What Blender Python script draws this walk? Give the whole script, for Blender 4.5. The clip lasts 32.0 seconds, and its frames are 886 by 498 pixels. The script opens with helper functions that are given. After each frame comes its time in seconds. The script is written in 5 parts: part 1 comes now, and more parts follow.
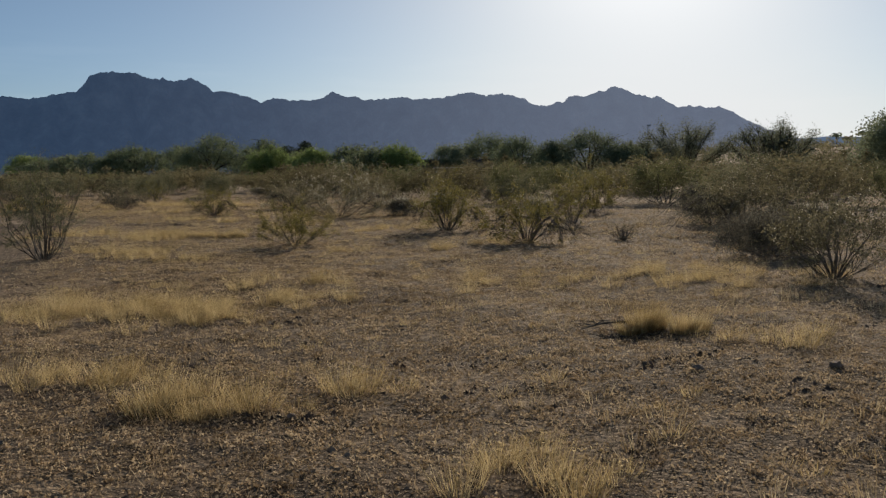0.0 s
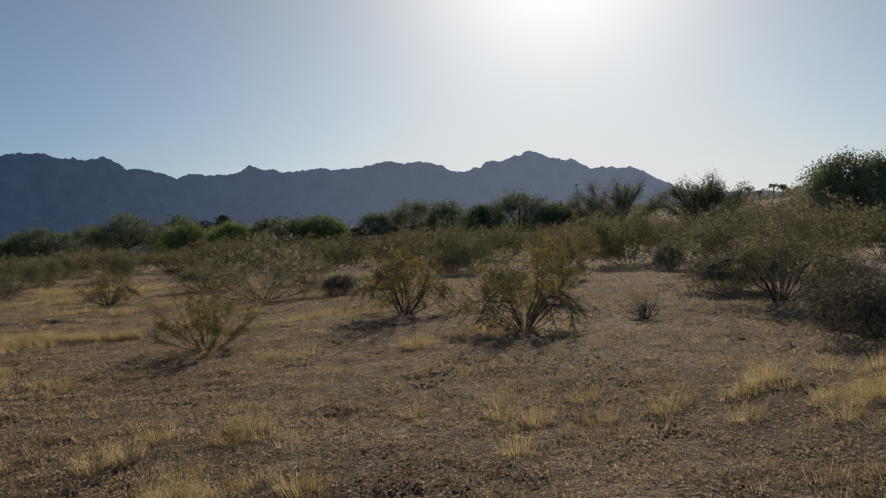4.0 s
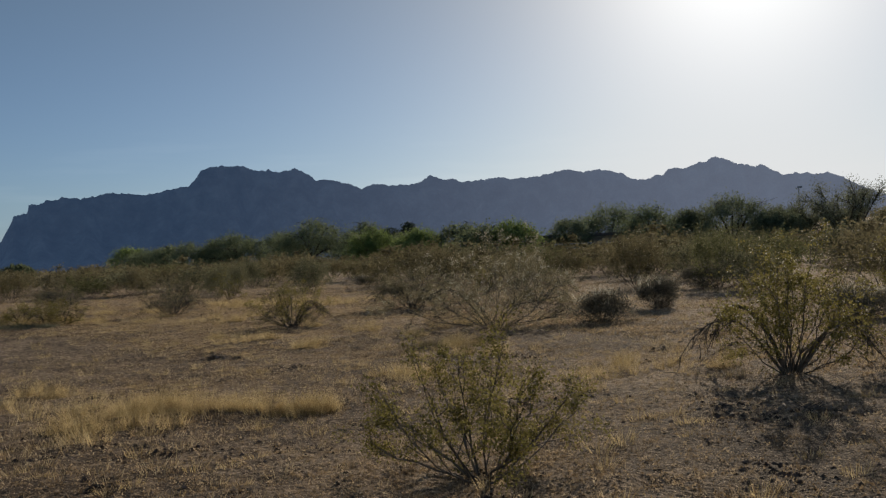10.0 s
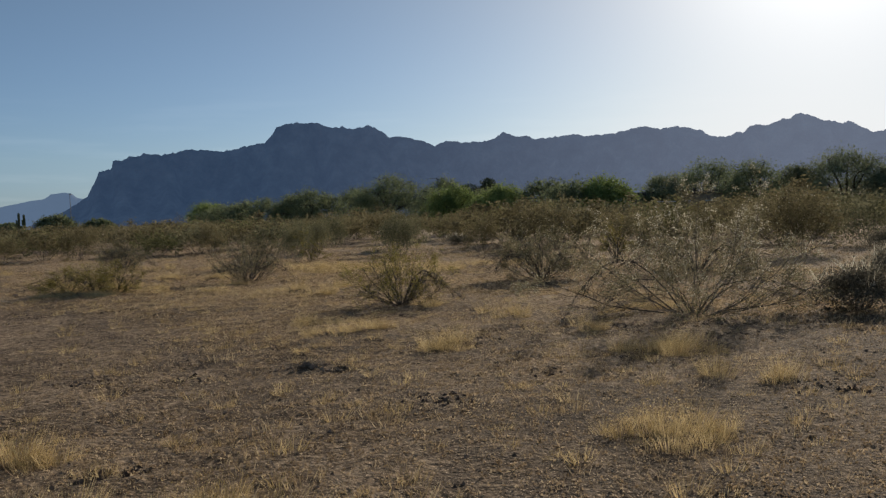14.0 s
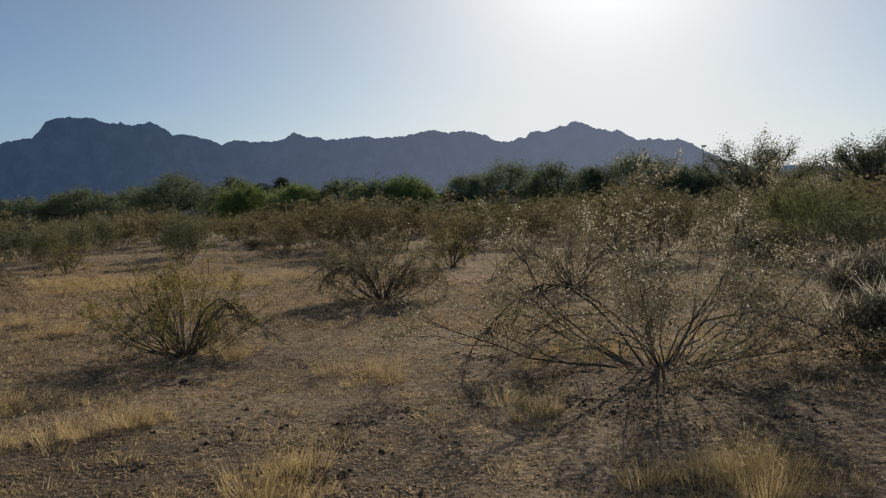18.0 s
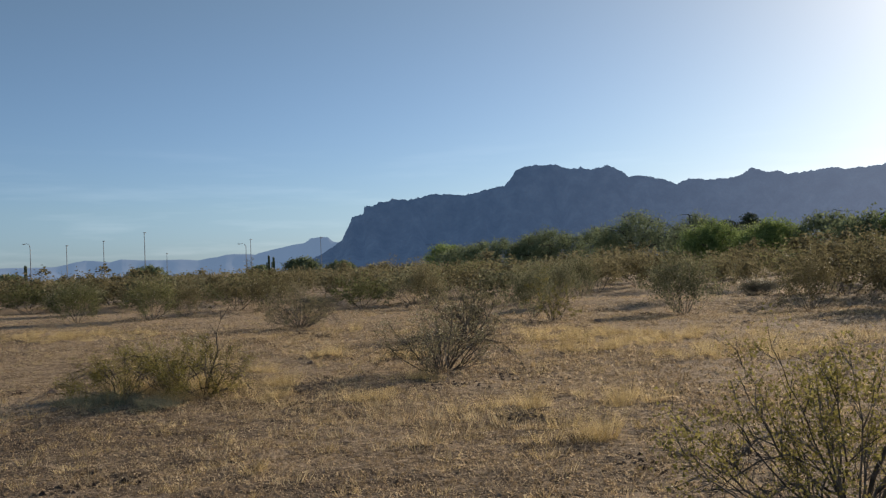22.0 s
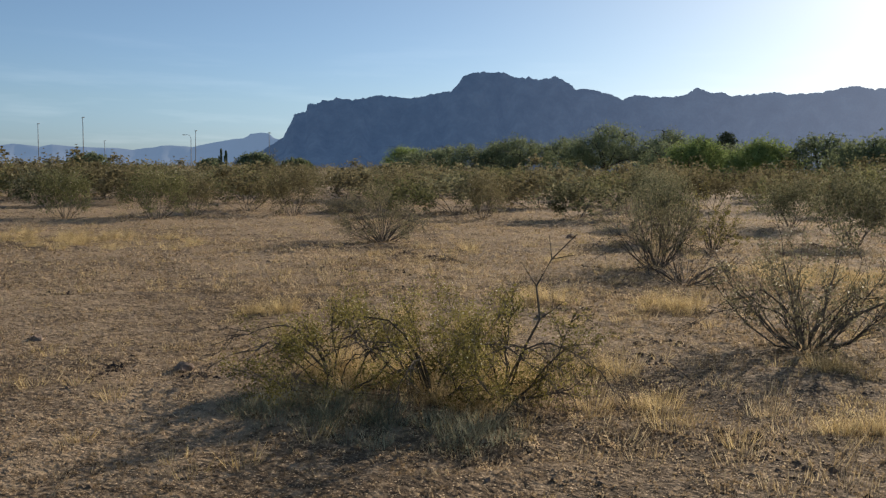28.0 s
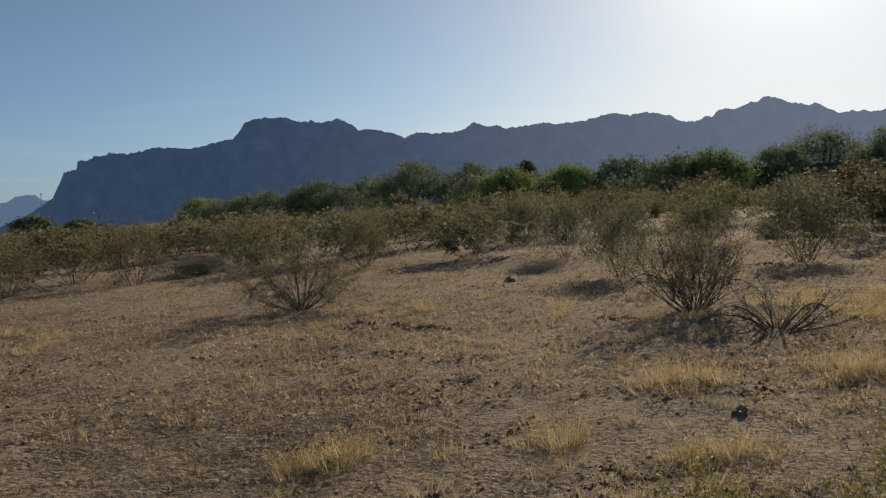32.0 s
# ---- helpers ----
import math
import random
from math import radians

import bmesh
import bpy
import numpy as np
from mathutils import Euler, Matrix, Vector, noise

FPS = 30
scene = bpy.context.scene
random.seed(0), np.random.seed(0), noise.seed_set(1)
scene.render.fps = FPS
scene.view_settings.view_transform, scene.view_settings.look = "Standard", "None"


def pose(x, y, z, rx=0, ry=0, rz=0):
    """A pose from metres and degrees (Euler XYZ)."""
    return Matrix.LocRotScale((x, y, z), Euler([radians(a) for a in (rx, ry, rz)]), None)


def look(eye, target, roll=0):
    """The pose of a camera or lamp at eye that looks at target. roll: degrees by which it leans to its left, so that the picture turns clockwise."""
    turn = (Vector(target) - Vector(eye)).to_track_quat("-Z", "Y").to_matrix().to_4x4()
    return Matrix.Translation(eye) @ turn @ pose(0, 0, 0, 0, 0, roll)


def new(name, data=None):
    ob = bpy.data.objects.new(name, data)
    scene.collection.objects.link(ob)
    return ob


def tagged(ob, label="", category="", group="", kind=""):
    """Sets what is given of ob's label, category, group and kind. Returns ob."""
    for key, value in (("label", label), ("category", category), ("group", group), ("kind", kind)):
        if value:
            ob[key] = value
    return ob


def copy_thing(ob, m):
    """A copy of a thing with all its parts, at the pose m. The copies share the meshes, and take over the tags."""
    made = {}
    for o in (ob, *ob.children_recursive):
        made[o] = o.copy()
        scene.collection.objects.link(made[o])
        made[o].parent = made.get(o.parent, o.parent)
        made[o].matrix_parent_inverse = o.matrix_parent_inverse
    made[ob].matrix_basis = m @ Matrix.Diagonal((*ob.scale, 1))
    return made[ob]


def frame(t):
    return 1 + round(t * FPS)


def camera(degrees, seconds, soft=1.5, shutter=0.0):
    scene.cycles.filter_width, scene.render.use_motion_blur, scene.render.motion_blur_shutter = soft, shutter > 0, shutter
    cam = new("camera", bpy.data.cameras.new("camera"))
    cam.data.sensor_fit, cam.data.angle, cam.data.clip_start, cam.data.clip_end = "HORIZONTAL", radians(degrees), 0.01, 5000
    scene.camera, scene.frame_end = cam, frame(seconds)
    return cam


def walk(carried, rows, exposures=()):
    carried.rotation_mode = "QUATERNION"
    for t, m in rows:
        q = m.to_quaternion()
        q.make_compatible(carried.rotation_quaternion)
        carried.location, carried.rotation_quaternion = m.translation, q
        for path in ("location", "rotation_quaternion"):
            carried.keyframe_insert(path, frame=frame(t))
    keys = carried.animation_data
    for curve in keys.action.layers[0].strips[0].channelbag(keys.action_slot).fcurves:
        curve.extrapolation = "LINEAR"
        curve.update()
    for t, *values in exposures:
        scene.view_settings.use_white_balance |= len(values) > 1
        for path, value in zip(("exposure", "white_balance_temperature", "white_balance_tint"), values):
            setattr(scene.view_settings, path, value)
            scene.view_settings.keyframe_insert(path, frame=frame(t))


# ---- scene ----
cam = camera(54.1, 32.0, soft=1.25)
METRES, EYE, TILT, LEAN, TURN = 39.5, 1.5, 0.0, 0.0, 0.0
ROWS = [
    (0.0, 0.0, 0.0, 0.0, -0.04, -5.02, 0.43),
    (0.5, -0.005, 0.0157, -0.0008, -4.96, -7.63, 0.02),
    (1.0, -0.0097, 0.0318, -0.0006, -5.66, -7.72, -0.06),
    (1.5, -0.0133, 0.0458, -0.0, -6.91, -7.48, 0.27),
    (2.0, -0.0156, 0.0615, 0.0, -9.09, -6.87, 1.36),
    (2.5, -0.0182, 0.0766, 0.0003, -8.34, -4.96, 3.47),
    (3.0, -0.0174, 0.0924, -0.0001, -10.4, -4.34, 4.02),
    (3.5, -0.0175, 0.1095, 0.001, -6.58, -1.3, 2.89),
    (4.0, -0.0171, 0.123, 0.0006, -5.21, -0.74, 2.87),
    (4.5, -0.0197, 0.1385, 0.0003, 4.16, -0.56, 0.54),
    (6.5, -0.0396, 0.1978, 0.0009, 6.38, 0.16, 4.03),
    (7.0, -0.0439, 0.2135, 0.0009, 6.01, 0.29, 4.08),
    (7.5, -0.0465, 0.2313, 0.0004, 4.57, 0.59, 3.96),
    (8.0, -0.0495, 0.2486, 0.0002, 3.25, -0.13, 3.46),
    (8.5, -0.053, 0.2641, -0.0004, 0.23, -1.8, 2.05),
    (9.0, -0.0582, 0.2799, -0.0002, 0.59, -2.25, 1.94),
    (9.5, -0.0622, 0.2959, 0.0, 5.17, -1.01, 3.74),
    (10.0, -0.067, 0.3134, -0.0, 6.47, 0.39, 2.47),
    (10.5, -0.0722, 0.3283, 0.0004, 7.26, -1.3, 2.88),
    (11.0, -0.079, 0.343, 0.0013, 16.11, -1.2, 2.69),
    (11.5, -0.0853, 0.358, 0.0012, 16.37, -1.06, 2.98),
    (12.0, -0.0927, 0.3739, 0.0013, 14.12, -2.05, 2.27),
    (12.5, -0.1008, 0.3885, 0.0009, 12.91, -2.51, 1.3),
    (13.0, -0.1076, 0.4049, 0.0009, 12.95, -2.74, 1.23),
    (13.5, -0.1144, 0.4196, 0.0008, 12.63, -2.73, 1.27),
    (14.0, -0.1199, 0.437, 0.0008, 11.22, -2.23, 1.99),
    (14.5, -0.1253, 0.4534, 0.0008, 7.65, -1.56, 2.8),
    (16.5, -0.1441, 0.5168, 0.0023, 4.15, -2.86, 2.43),
    (17.0, -0.1454, 0.5306, 0.0018, 0.02, -1.15, 3.05),
    (17.5, -0.148, 0.5479, 0.0007, -0.12, -1.09, 2.87),
    (18.0, -0.1506, 0.5647, 0.0001, -2.48, -2.6, 1.89),
    (18.5, -0.1548, 0.5818, 0.0004, 1.46, -2.64, 1.46),
    (19.0, -0.1601, 0.597, 0.0006, 3.03, -2.55, 1.48),
    (19.5, -0.1648, 0.6105, 0.0011, 7.13, -1.41, 1.84),
    (20.0, -0.1723, 0.6266, 0.0013, 8.9, -1.12, 2.82),
    (20.5, -0.1788, 0.6409, 0.001, 10.18, -1.23, 2.79),
    (21.0, -0.1886, 0.6537, 0.0013, 18.67, -1.29, 3.62),
    (21.5, -0.1978, 0.667, 0.0013, 26.72, 1.23, 2.81),
    (22.0, -0.2095, 0.6797, 0.0007, 26.88, 1.06, 2.25),
    (22.5, -0.219, 0.6891, 0.0005, 26.88, 1.1, 2.27),
    (23.0, -0.2309, 0.6995, 0.0006, 26.88, 1.03, 2.19),
    (23.5, -0.2421, 0.7082, 0.0002, 23.55, -0.37, 1.95),
    (24.0, -0.2545, 0.7195, 0.0006, 23.57, -0.5, 1.97),
    (24.5, -0.2666, 0.7284, 0.0005, 21.92, -1.4, 1.55),
    (25.0, -0.2782, 0.7359, 0.0007, 21.76, -1.62, 1.21),
    (25.5, -0.293, 0.7404, 0.0006, 23.83, -1.06, 0.7),
    (26.0, -0.3072, 0.7442, 0.0004, 27.04, -1.62, 2.04),
    (26.5, -0.3212, 0.7471, 0.0015, 28.4, 0.08, 2.05),
    (28.5, -0.3678, 0.7586, 0.0007, 21.21, -6.06, -0.67),
    (29.0, -0.3789, 0.7649, 0.0021, 19.82, -4.38, 1.29),
    (29.5, -0.3895, 0.7706, 0.002, 16.39, -2.88, 2.86),
    (30.0, -0.4014, 0.7798, 0.0015, 13.41, -3.4, 2.84),
    (30.5, -0.4138, 0.7882, 0.0013, 12.83, -3.28, 3.08),
    (31.0, -0.4244, 0.7967, 0.0013, 9.54, -3.05, 3.58),
    (31.5, -0.4359, 0.8071, 0.0014, 9.36, -2.93, 3.51),
    (32.0, -0.4458, 0.8167, 0.0018, 9.27, -2.87, 3.56),
]
EXPOSURES = [(0.0, -0.17), (1.0, 0.36), (2.0, 0.12), (3.0, -0.02), (4.0, -0.32), (7.5, -0.37), (9.0, -0.06), (10.0, -0.3), (11.5, 0.05), (14.0, -0.09), (17.0, -0.24), (18.0, -0.2), (19.0, -0.1), (20.0, -0.15), (22.0, 0.37), (23.0, 0.33), (24.0, 0.17), (25.0, 0.14), (26.0, 0.45), (29.0, 0.4), (30.0, 0.22), (31.0, 0.06), (32.0, -0.1)]
walk(cam, [(t, pose(0, 0, EYE, TILT, LEAN, TURN) @ pose(METRES * x, METRES * y, METRES * z, 90 + pitch, roll, yaw)) for t, x, y, z, yaw, pitch, roll in ROWS], EXPOSURES)
# ---------------------------------------------------------------- world, sun
SUN_AZ, SUN_EL = radians(13.5), radians(20.0)
world = bpy.data.worlds.new("desert_sky")
scene.world = world
world.use_nodes = True
wn = world.node_tree.nodes
sky = wn.new("ShaderNodeTexSky")
sky.sky_type = "NISHITA"
sky.sun_disc = False
sky.sun_elevation, sky.sun_rotation = SUN_EL, SUN_AZ
sky.air_density, sky.dust_density, sky.ozone_density, sky.altitude = 1.0, 0.85, 3.0, 500
clear = wn.new("ShaderNodeMix")
clear.data_type, clear.blend_type = "RGBA", "MULTIPLY"
clear.inputs["Factor"].default_value = 1.0
up = wn.new("ShaderNodeTexCoord")
height_of_view = wn.new("ShaderNodeSeparateXYZ")
clean_air = wn.new("ShaderNodeValToRGB")
clean_air.color_ramp.elements[0].color, clean_air.color_ramp.elements[1].color = (0.66, 0.89, 1.38, 1), (1.03, 1.0, 0.94, 1)
clean_air.color_ramp.elements[0].position, clean_air.color_ramp.elements[1].position = 0.0, 0.3
clean_air.color_ramp.elements.new(0.07).color = (0.83, 0.95, 1.16, 1)
world.node_tree.links.new(up.outputs["Generated"], height_of_view.inputs[0])
world.node_tree.links.new(height_of_view.outputs["Z"], clean_air.inputs[0])
world.node_tree.links.new(clean_air.outputs[0], clear.inputs["B"])
world.node_tree.links.new(sky.outputs[0], clear.inputs["A"])
streaks = wn.new("ShaderNodeTexNoise")
streaks.inputs["Scale"].default_value, streaks.inputs["Detail"].default_value = 3.0, 6
flat = wn.new("ShaderNodeMapping")
flat.inputs["Scale"].default_value = (2.2, 2.2, 20.0)
thin = wn.new("ShaderNodeValToRGB")
thin.color_ramp.elements[0].position, thin.color_ramp.elements[1].position = 0.5, 0.72
low = wn.new("ShaderNodeValToRGB")
low.color_ramp.elements[0].position, low.color_ramp.elements[1].position = 0.03, 0.16
low.color_ramp.elements[0].color, low.color_ramp.elements[1].color = (0.2, 0.2, 0.2, 1), (0, 0, 0, 1)
cloud = wn.new("ShaderNodeMath")
cloud.operation = "MULTIPLY"
split, join = wn.new("ShaderNodeSeparateColor"), wn.new("ShaderNodeCombineColor")
brighten = wn.new("ShaderNodeMix")
brighten.data_type, brighten.blend_type = "RGBA", "ADD"
brighten.inputs["B"].default_value = (5.0, 4.9, 4.8, 1)
for source, target in ((up.outputs["Generated"], flat.inputs[0]), (flat.outputs[0], streaks.inputs["Vector"]), (streaks.outputs["Fac"], thin.inputs[0]), (height_of_view.outputs["Z"], low.inputs[0]),
                       (thin.outputs[0], cloud.inputs[0]), (low.outputs[0], cloud.inputs[1]), (cloud.outputs[0], brighten.inputs["Factor"]), (clear.outputs["Result"], brighten.inputs["A"]),
                       (brighten.outputs["Result"], split.inputs[0])):
    world.node_tree.links.new(source, target)
for channel, most in (("Red", 13.2), ("Green", 13.35), ("Blue", 13.5)):
    dim = wn.new("ShaderNodeMath")
    dim.operation = "SMOOTH_MIN"
    dim.inputs[1].default_value, dim.inputs[2].default_value = most, 9.0
    world.node_tree.links.new(split.outputs[channel], dim.inputs[0])
    world.node_tree.links.new(dim.outputs[0], join.inputs[channel])
# the bright aureole about the sun
nearness, tighten, aureole = wn.new("ShaderNodeVectorMath"), wn.new("ShaderNodeMath"), wn.new("ShaderNodeMix")
nearness.operation, tighten.operation = "DOT_PRODUCT", "POWER"
nearness.inputs[1].default_value = (math.sin(SUN_AZ) * math.cos(SUN_EL), math.cos(SUN_AZ) * math.cos(SUN_EL), math.sin(SUN_EL))
tighten.inputs[1].default_value = 100.0
tighten.use_clamp = True
aureole.data_type, aureole.blend_type = "RGBA", "ADD"
aureole.inputs["B"].default_value = (8.0, 8.0, 7.8, 1)
for source, target in ((up.outputs["Generated"], nearness.inputs[0]), (nearness.outputs["Value"], tighten.inputs[0]), (tighten.outputs[0], aureole.inputs["Factor"]), (join.outputs[0], aureole.inputs["A"]), (aureole.outputs["Result"], wn["Background"].inputs[0])):
    world.node_tree.links.new(source, target)
wn["Background"].inputs[1].default_value = 0.07
sun = new("sun", bpy.data.lights.new("sun", "SUN"))
sun.data.energy, sun.data.angle, sun.data.color = 3.7, radians(0.53), (1.0, 0.86, 0.68)
toward_sun = Vector((math.sin(SUN_AZ) * math.cos(SUN_EL), math.cos(SUN_AZ) * math.cos(SUN_EL), math.sin(SUN_EL)))
sun.matrix_world = look(toward_sun * 60, (0, 0, 0))

# ---------------------------------------------------------------- materials
def material(name, colours, scale=6.0, rough=0.9, bump=0.0, bump_scale=40.0, see_through=0.0, island=0.0, per_object=0.0, haze_glow=None, patches=0.0, patch_scale=0.35, gloss=0.25, paler_north=0.0, airlight=None, heads=None, mottle=0.0):
    """Colours: dark, middle, light of the surface, spread by noise at two scales, by piece and by object."""
    mat = bpy.data.materials.new(name)
    mat.use_nodes = True
    nt = mat.node_tree
    nodes, link = nt.nodes, nt.links.new
    bsdf, out = nodes["Principled BSDF"], nodes["Material Output"]
    place = nodes.new("ShaderNodeTexCoord" if not patches else "ShaderNodeNewGeometry")
    where = place.outputs["Position"] if patches else place.outputs["Object"]
    fine = nodes.new("ShaderNodeTexNoise")
    fine.inputs["Scale"].default_value, fine.inputs["Detail"].default_value = scale, 8
    link(where, fine.inputs["Vector"])
    value = fine.outputs["Fac"]

    def add(source, amount, offset=-0.5):
        nonlocal value
        shift = nodes.new("ShaderNodeMath")
        shift.operation = "MULTIPLY_ADD"
        link(source, shift.inputs[0])
        shift.inputs[1].default_value, shift.inputs[2].default_value = amount, offset * amount
        total = nodes.new("ShaderNodeMath")
        total.operation = "ADD"
        link(value, total.inputs[0])
        link(shift.outputs[0], total.inputs[1])
        value = total.outputs[0]

    if patches:
        broad = nodes.new("ShaderNodeTexNoise")
        broad.inputs["Scale"].default_value, broad.inputs["Detail"].default_value = patch_scale, 4
        link(where, broad.inputs["Vector"])
        add(broad.outputs["Fac"], patches)
    if mottle:
        blotch = nodes.new("ShaderNodeTexNoise")
        blotch.inputs["Scale"].default_value, blotch.inputs["Detail"].default_value = 3.6, 5
        link(where, blotch.inputs["Vector"])
        add(blotch.outputs["Fac"], mottle)
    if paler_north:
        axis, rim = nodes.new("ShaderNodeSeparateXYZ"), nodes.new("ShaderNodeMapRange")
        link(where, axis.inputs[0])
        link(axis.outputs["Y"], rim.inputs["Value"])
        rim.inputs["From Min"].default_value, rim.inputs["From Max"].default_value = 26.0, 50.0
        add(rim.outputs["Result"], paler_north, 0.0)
    if island:
        add(nodes.new("ShaderNodeNewGeometry").outputs["Random Per Island"], island)
    if per_object:
        add(nodes.new("ShaderNodeObjectInfo").outputs["Random"], per_object)
    ramp = nodes.new("ShaderNodeValToRGB")
    link(value, ramp.inputs[0])
    stops = ramp.color_ramp.elements
    stops[0].position, stops[1].position = 0.28, 0.74
    stops[0].color, stops[1].color = (*colours[0], 1), (*colours[2], 1)
    mid = stops.new(0.5)
    mid.color = (*colours[1], 1)
    colour = ramp.outputs[0]
    if heads:
        # scattered dry weed heads lying on the soil
        bits, near_bit, blend = nodes.new("ShaderNodeTexVoronoi"), nodes.new("ShaderNodeMapRange"), nodes.new("ShaderNodeMix")
        bits.inputs["Scale"].default_value = 46.0
        link(where, bits.inputs["Vector"])
        link(bits.outputs["Distance"], near_bit.inputs["Value"])
        near_bit.inputs["From Min"].default_value, near_bit.inputs["From Max"].default_value = 0.3, 0.14
        blend.data_type = "RGBA"
        blend.inputs["B"].default_value = (*heads, 1)
        link(near_bit.outputs["Result"], blend.inputs["Factor"])
        link(colour, blend.inputs["A"])
        colour = blend.outputs["Result"]
    link(colour, bsdf.inputs["Base Color"])
    bsdf.inputs["Roughness"].default_value = rough
    bsdf.inputs["Specular IOR Level"].default_value = 0.03 if see_through else gloss
    if bump:
        rough_noise = nodes.new("ShaderNodeTexNoise")
        rough_noise.inputs["Scale"].default_value, rough_noise.inputs["Detail"].default_value = bump_scale, 6
        link(where, rough_noise.inputs["Vector"])
        relief = nodes.new("ShaderNodeBump")
        relief.inputs["Strength"].default_value, relief.inputs["Distance"].default_value = bump, 1.2 / bump_scale
        link(rough_noise.outputs["Fac"], relief.inputs["Height"])
        link(relief.outputs[0], bsdf.inputs["Normal"])
    if see_through:
        thin = nodes.new("ShaderNodeBsdfTranslucent")
        link(ramp.outputs[0], thin.inputs["Color"])
        mix = nodes.new("ShaderNodeMixShader")
        mix.inputs[0].default_value = see_through
        link(bsdf.outputs[0], mix.inputs[1])
        link(thin.outputs[0], mix.inputs[2])
        link(mix.outputs[0], out.inputs["Surface"])
    # haze over a far range, put into its surface as even emission
    if haze_glow:
        bsdf.inputs["Emission Color"].default_value = (*haze_glow, 1)
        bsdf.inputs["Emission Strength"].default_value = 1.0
    # haze painted as emission, shifting to a paler colour toward the east
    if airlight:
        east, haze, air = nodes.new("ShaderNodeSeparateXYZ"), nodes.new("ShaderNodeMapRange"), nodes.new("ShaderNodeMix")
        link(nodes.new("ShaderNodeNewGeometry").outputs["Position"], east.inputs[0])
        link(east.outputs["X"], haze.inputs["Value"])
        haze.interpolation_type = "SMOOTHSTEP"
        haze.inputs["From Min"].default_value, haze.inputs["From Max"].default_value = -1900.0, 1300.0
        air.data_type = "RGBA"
        air.inputs["A"].default_value, air.inputs["B"].default_value = (*haze_glow, 1), (*airlight, 1)
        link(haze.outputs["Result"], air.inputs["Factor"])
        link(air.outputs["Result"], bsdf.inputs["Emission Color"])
    return mat


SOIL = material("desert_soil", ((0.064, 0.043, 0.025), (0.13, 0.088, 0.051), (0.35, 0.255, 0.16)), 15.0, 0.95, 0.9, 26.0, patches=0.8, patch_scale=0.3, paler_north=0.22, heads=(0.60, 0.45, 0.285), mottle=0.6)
STUBBLE = material("dry_stubble", ((0.18, 0.127, 0.073), (0.39, 0.295, 0.184), (0.58, 0.466, 0.31)), 7.0, 0.8, see_through=0.6, island=0.35, patches=0.5, patch_scale=0.8)
WEED_HEADS = material("dry_weed_heads", ((0.19, 0.135, 0.078), (0.41, 0.308, 0.19), (0.62, 0.493, 0.328)), 7.0, 0.8, see_through=0.55, island=0.4, patches=0.55, patch_scale=0.8)
STRAW = material("golden_straw", ((0.335, 0.247, 0.11), (0.54, 0.413, 0.208), (0.72, 0.58, 0.332)), 2.0, 0.7, see_through=0.62, island=0.6, patches=0.4)
PALE_STRAW = material("pale_dry_grass", ((0.30, 0.22, 0.115), (0.47, 0.365, 0.21), (0.66, 0.54, 0.34)), 2.0, 0.7, see_through=0.5, island=0.6, patches=0.4)
CLOD = material("soil_clods", ((0.10, 0.072, 0.048), (0.19, 0.138, 0.094), (0.30, 0.225, 0.16)), 20.0, 0.95, island=0.6)
CRUST = material("broken_dark_crust", ((0.06, 0.042, 0.03), (0.115, 0.082, 0.06), (0.18, 0.13, 0.095)), 20.0, 0.95, island=0.6)
ROCK = material("field_stone", ((0.13, 0.09, 0.065), (0.24, 0.175, 0.13), (0.36, 0.27, 0.20)), 12.0, 0.85, 0.5, 30.0)
BARK = material("creosote_bark", ((0.055, 0.046, 0.036), (0.13, 0.107, 0.083), (0.24, 0.20, 0.155)), 14.0, 0.85, 0.4, 60.0, per_object=0.3)
DEADWOOD = material("grey_deadwood", ((0.05, 0.042, 0.036), (0.12, 0.10, 0.08), (0.25, 0.21, 0.17)), 14.0, 0.9, 0.4, 60.0)
LEAF = material("creosote_leaves", ((0.118, 0.104, 0.031), (0.245, 0.212, 0.066), (0.37, 0.318, 0.112)), 3.0, 0.55, see_through=0.52, island=0.45, per_object=0.1)
LEAF_BROWN = material("dusty_olive_leaves", ((0.12, 0.108, 0.062), (0.23, 0.206, 0.122), (0.35, 0.31, 0.195)), 3.0, 0.6, see_through=0.56, island=0.4, per_object=0.16)
LEAF_SCRUB = material("brown_olive_scrub_leaves", ((0.10, 0.087, 0.046), (0.19, 0.165, 0.09), (0.285, 0.248, 0.145)), 3.0, 0.6, see_through=0.52, island=0.2, per_object=0.22)
LEAF_OLIVE = material("deep_olive_leaves", ((0.09, 0.094, 0.042), (0.178, 0.178, 0.082), (0.27, 0.264, 0.13)), 3.0, 0.6, see_through=0.5, island=0.25, per_object=0.15)
LEAF_GREY = material("grey_green_leaves", ((0.095, 0.096, 0.053), (0.19, 0.187, 0.106), (0.29, 0.277, 0.175)), 3.0, 0.7, see_through=0.5, island=0.4, per_object=0.16)
PALE_GREEN = material("grey_green_weeds", ((0.17, 0.17, 0.11), (0.29, 0.285, 0.19), (0.42, 0.40, 0.28)), 3.0, 0.7, see_through=0.5, island=0.4)
LEAF_DARK = material("dark_bursage_leaves", ((0.08, 0.073, 0.057), (0.165, 0.152, 0.115), (0.265, 0.245, 0.188)), 3.0, 0.7, see_through=0.5, island=0.4, per_object=0.15)
SEED = material("pale_seed_fluff", ((0.46, 0.42, 0.31), (0.66, 0.62, 0.48), (0.82, 0.78, 0.65)), 3.0, 0.7, see_through=0.6, island=0.5)
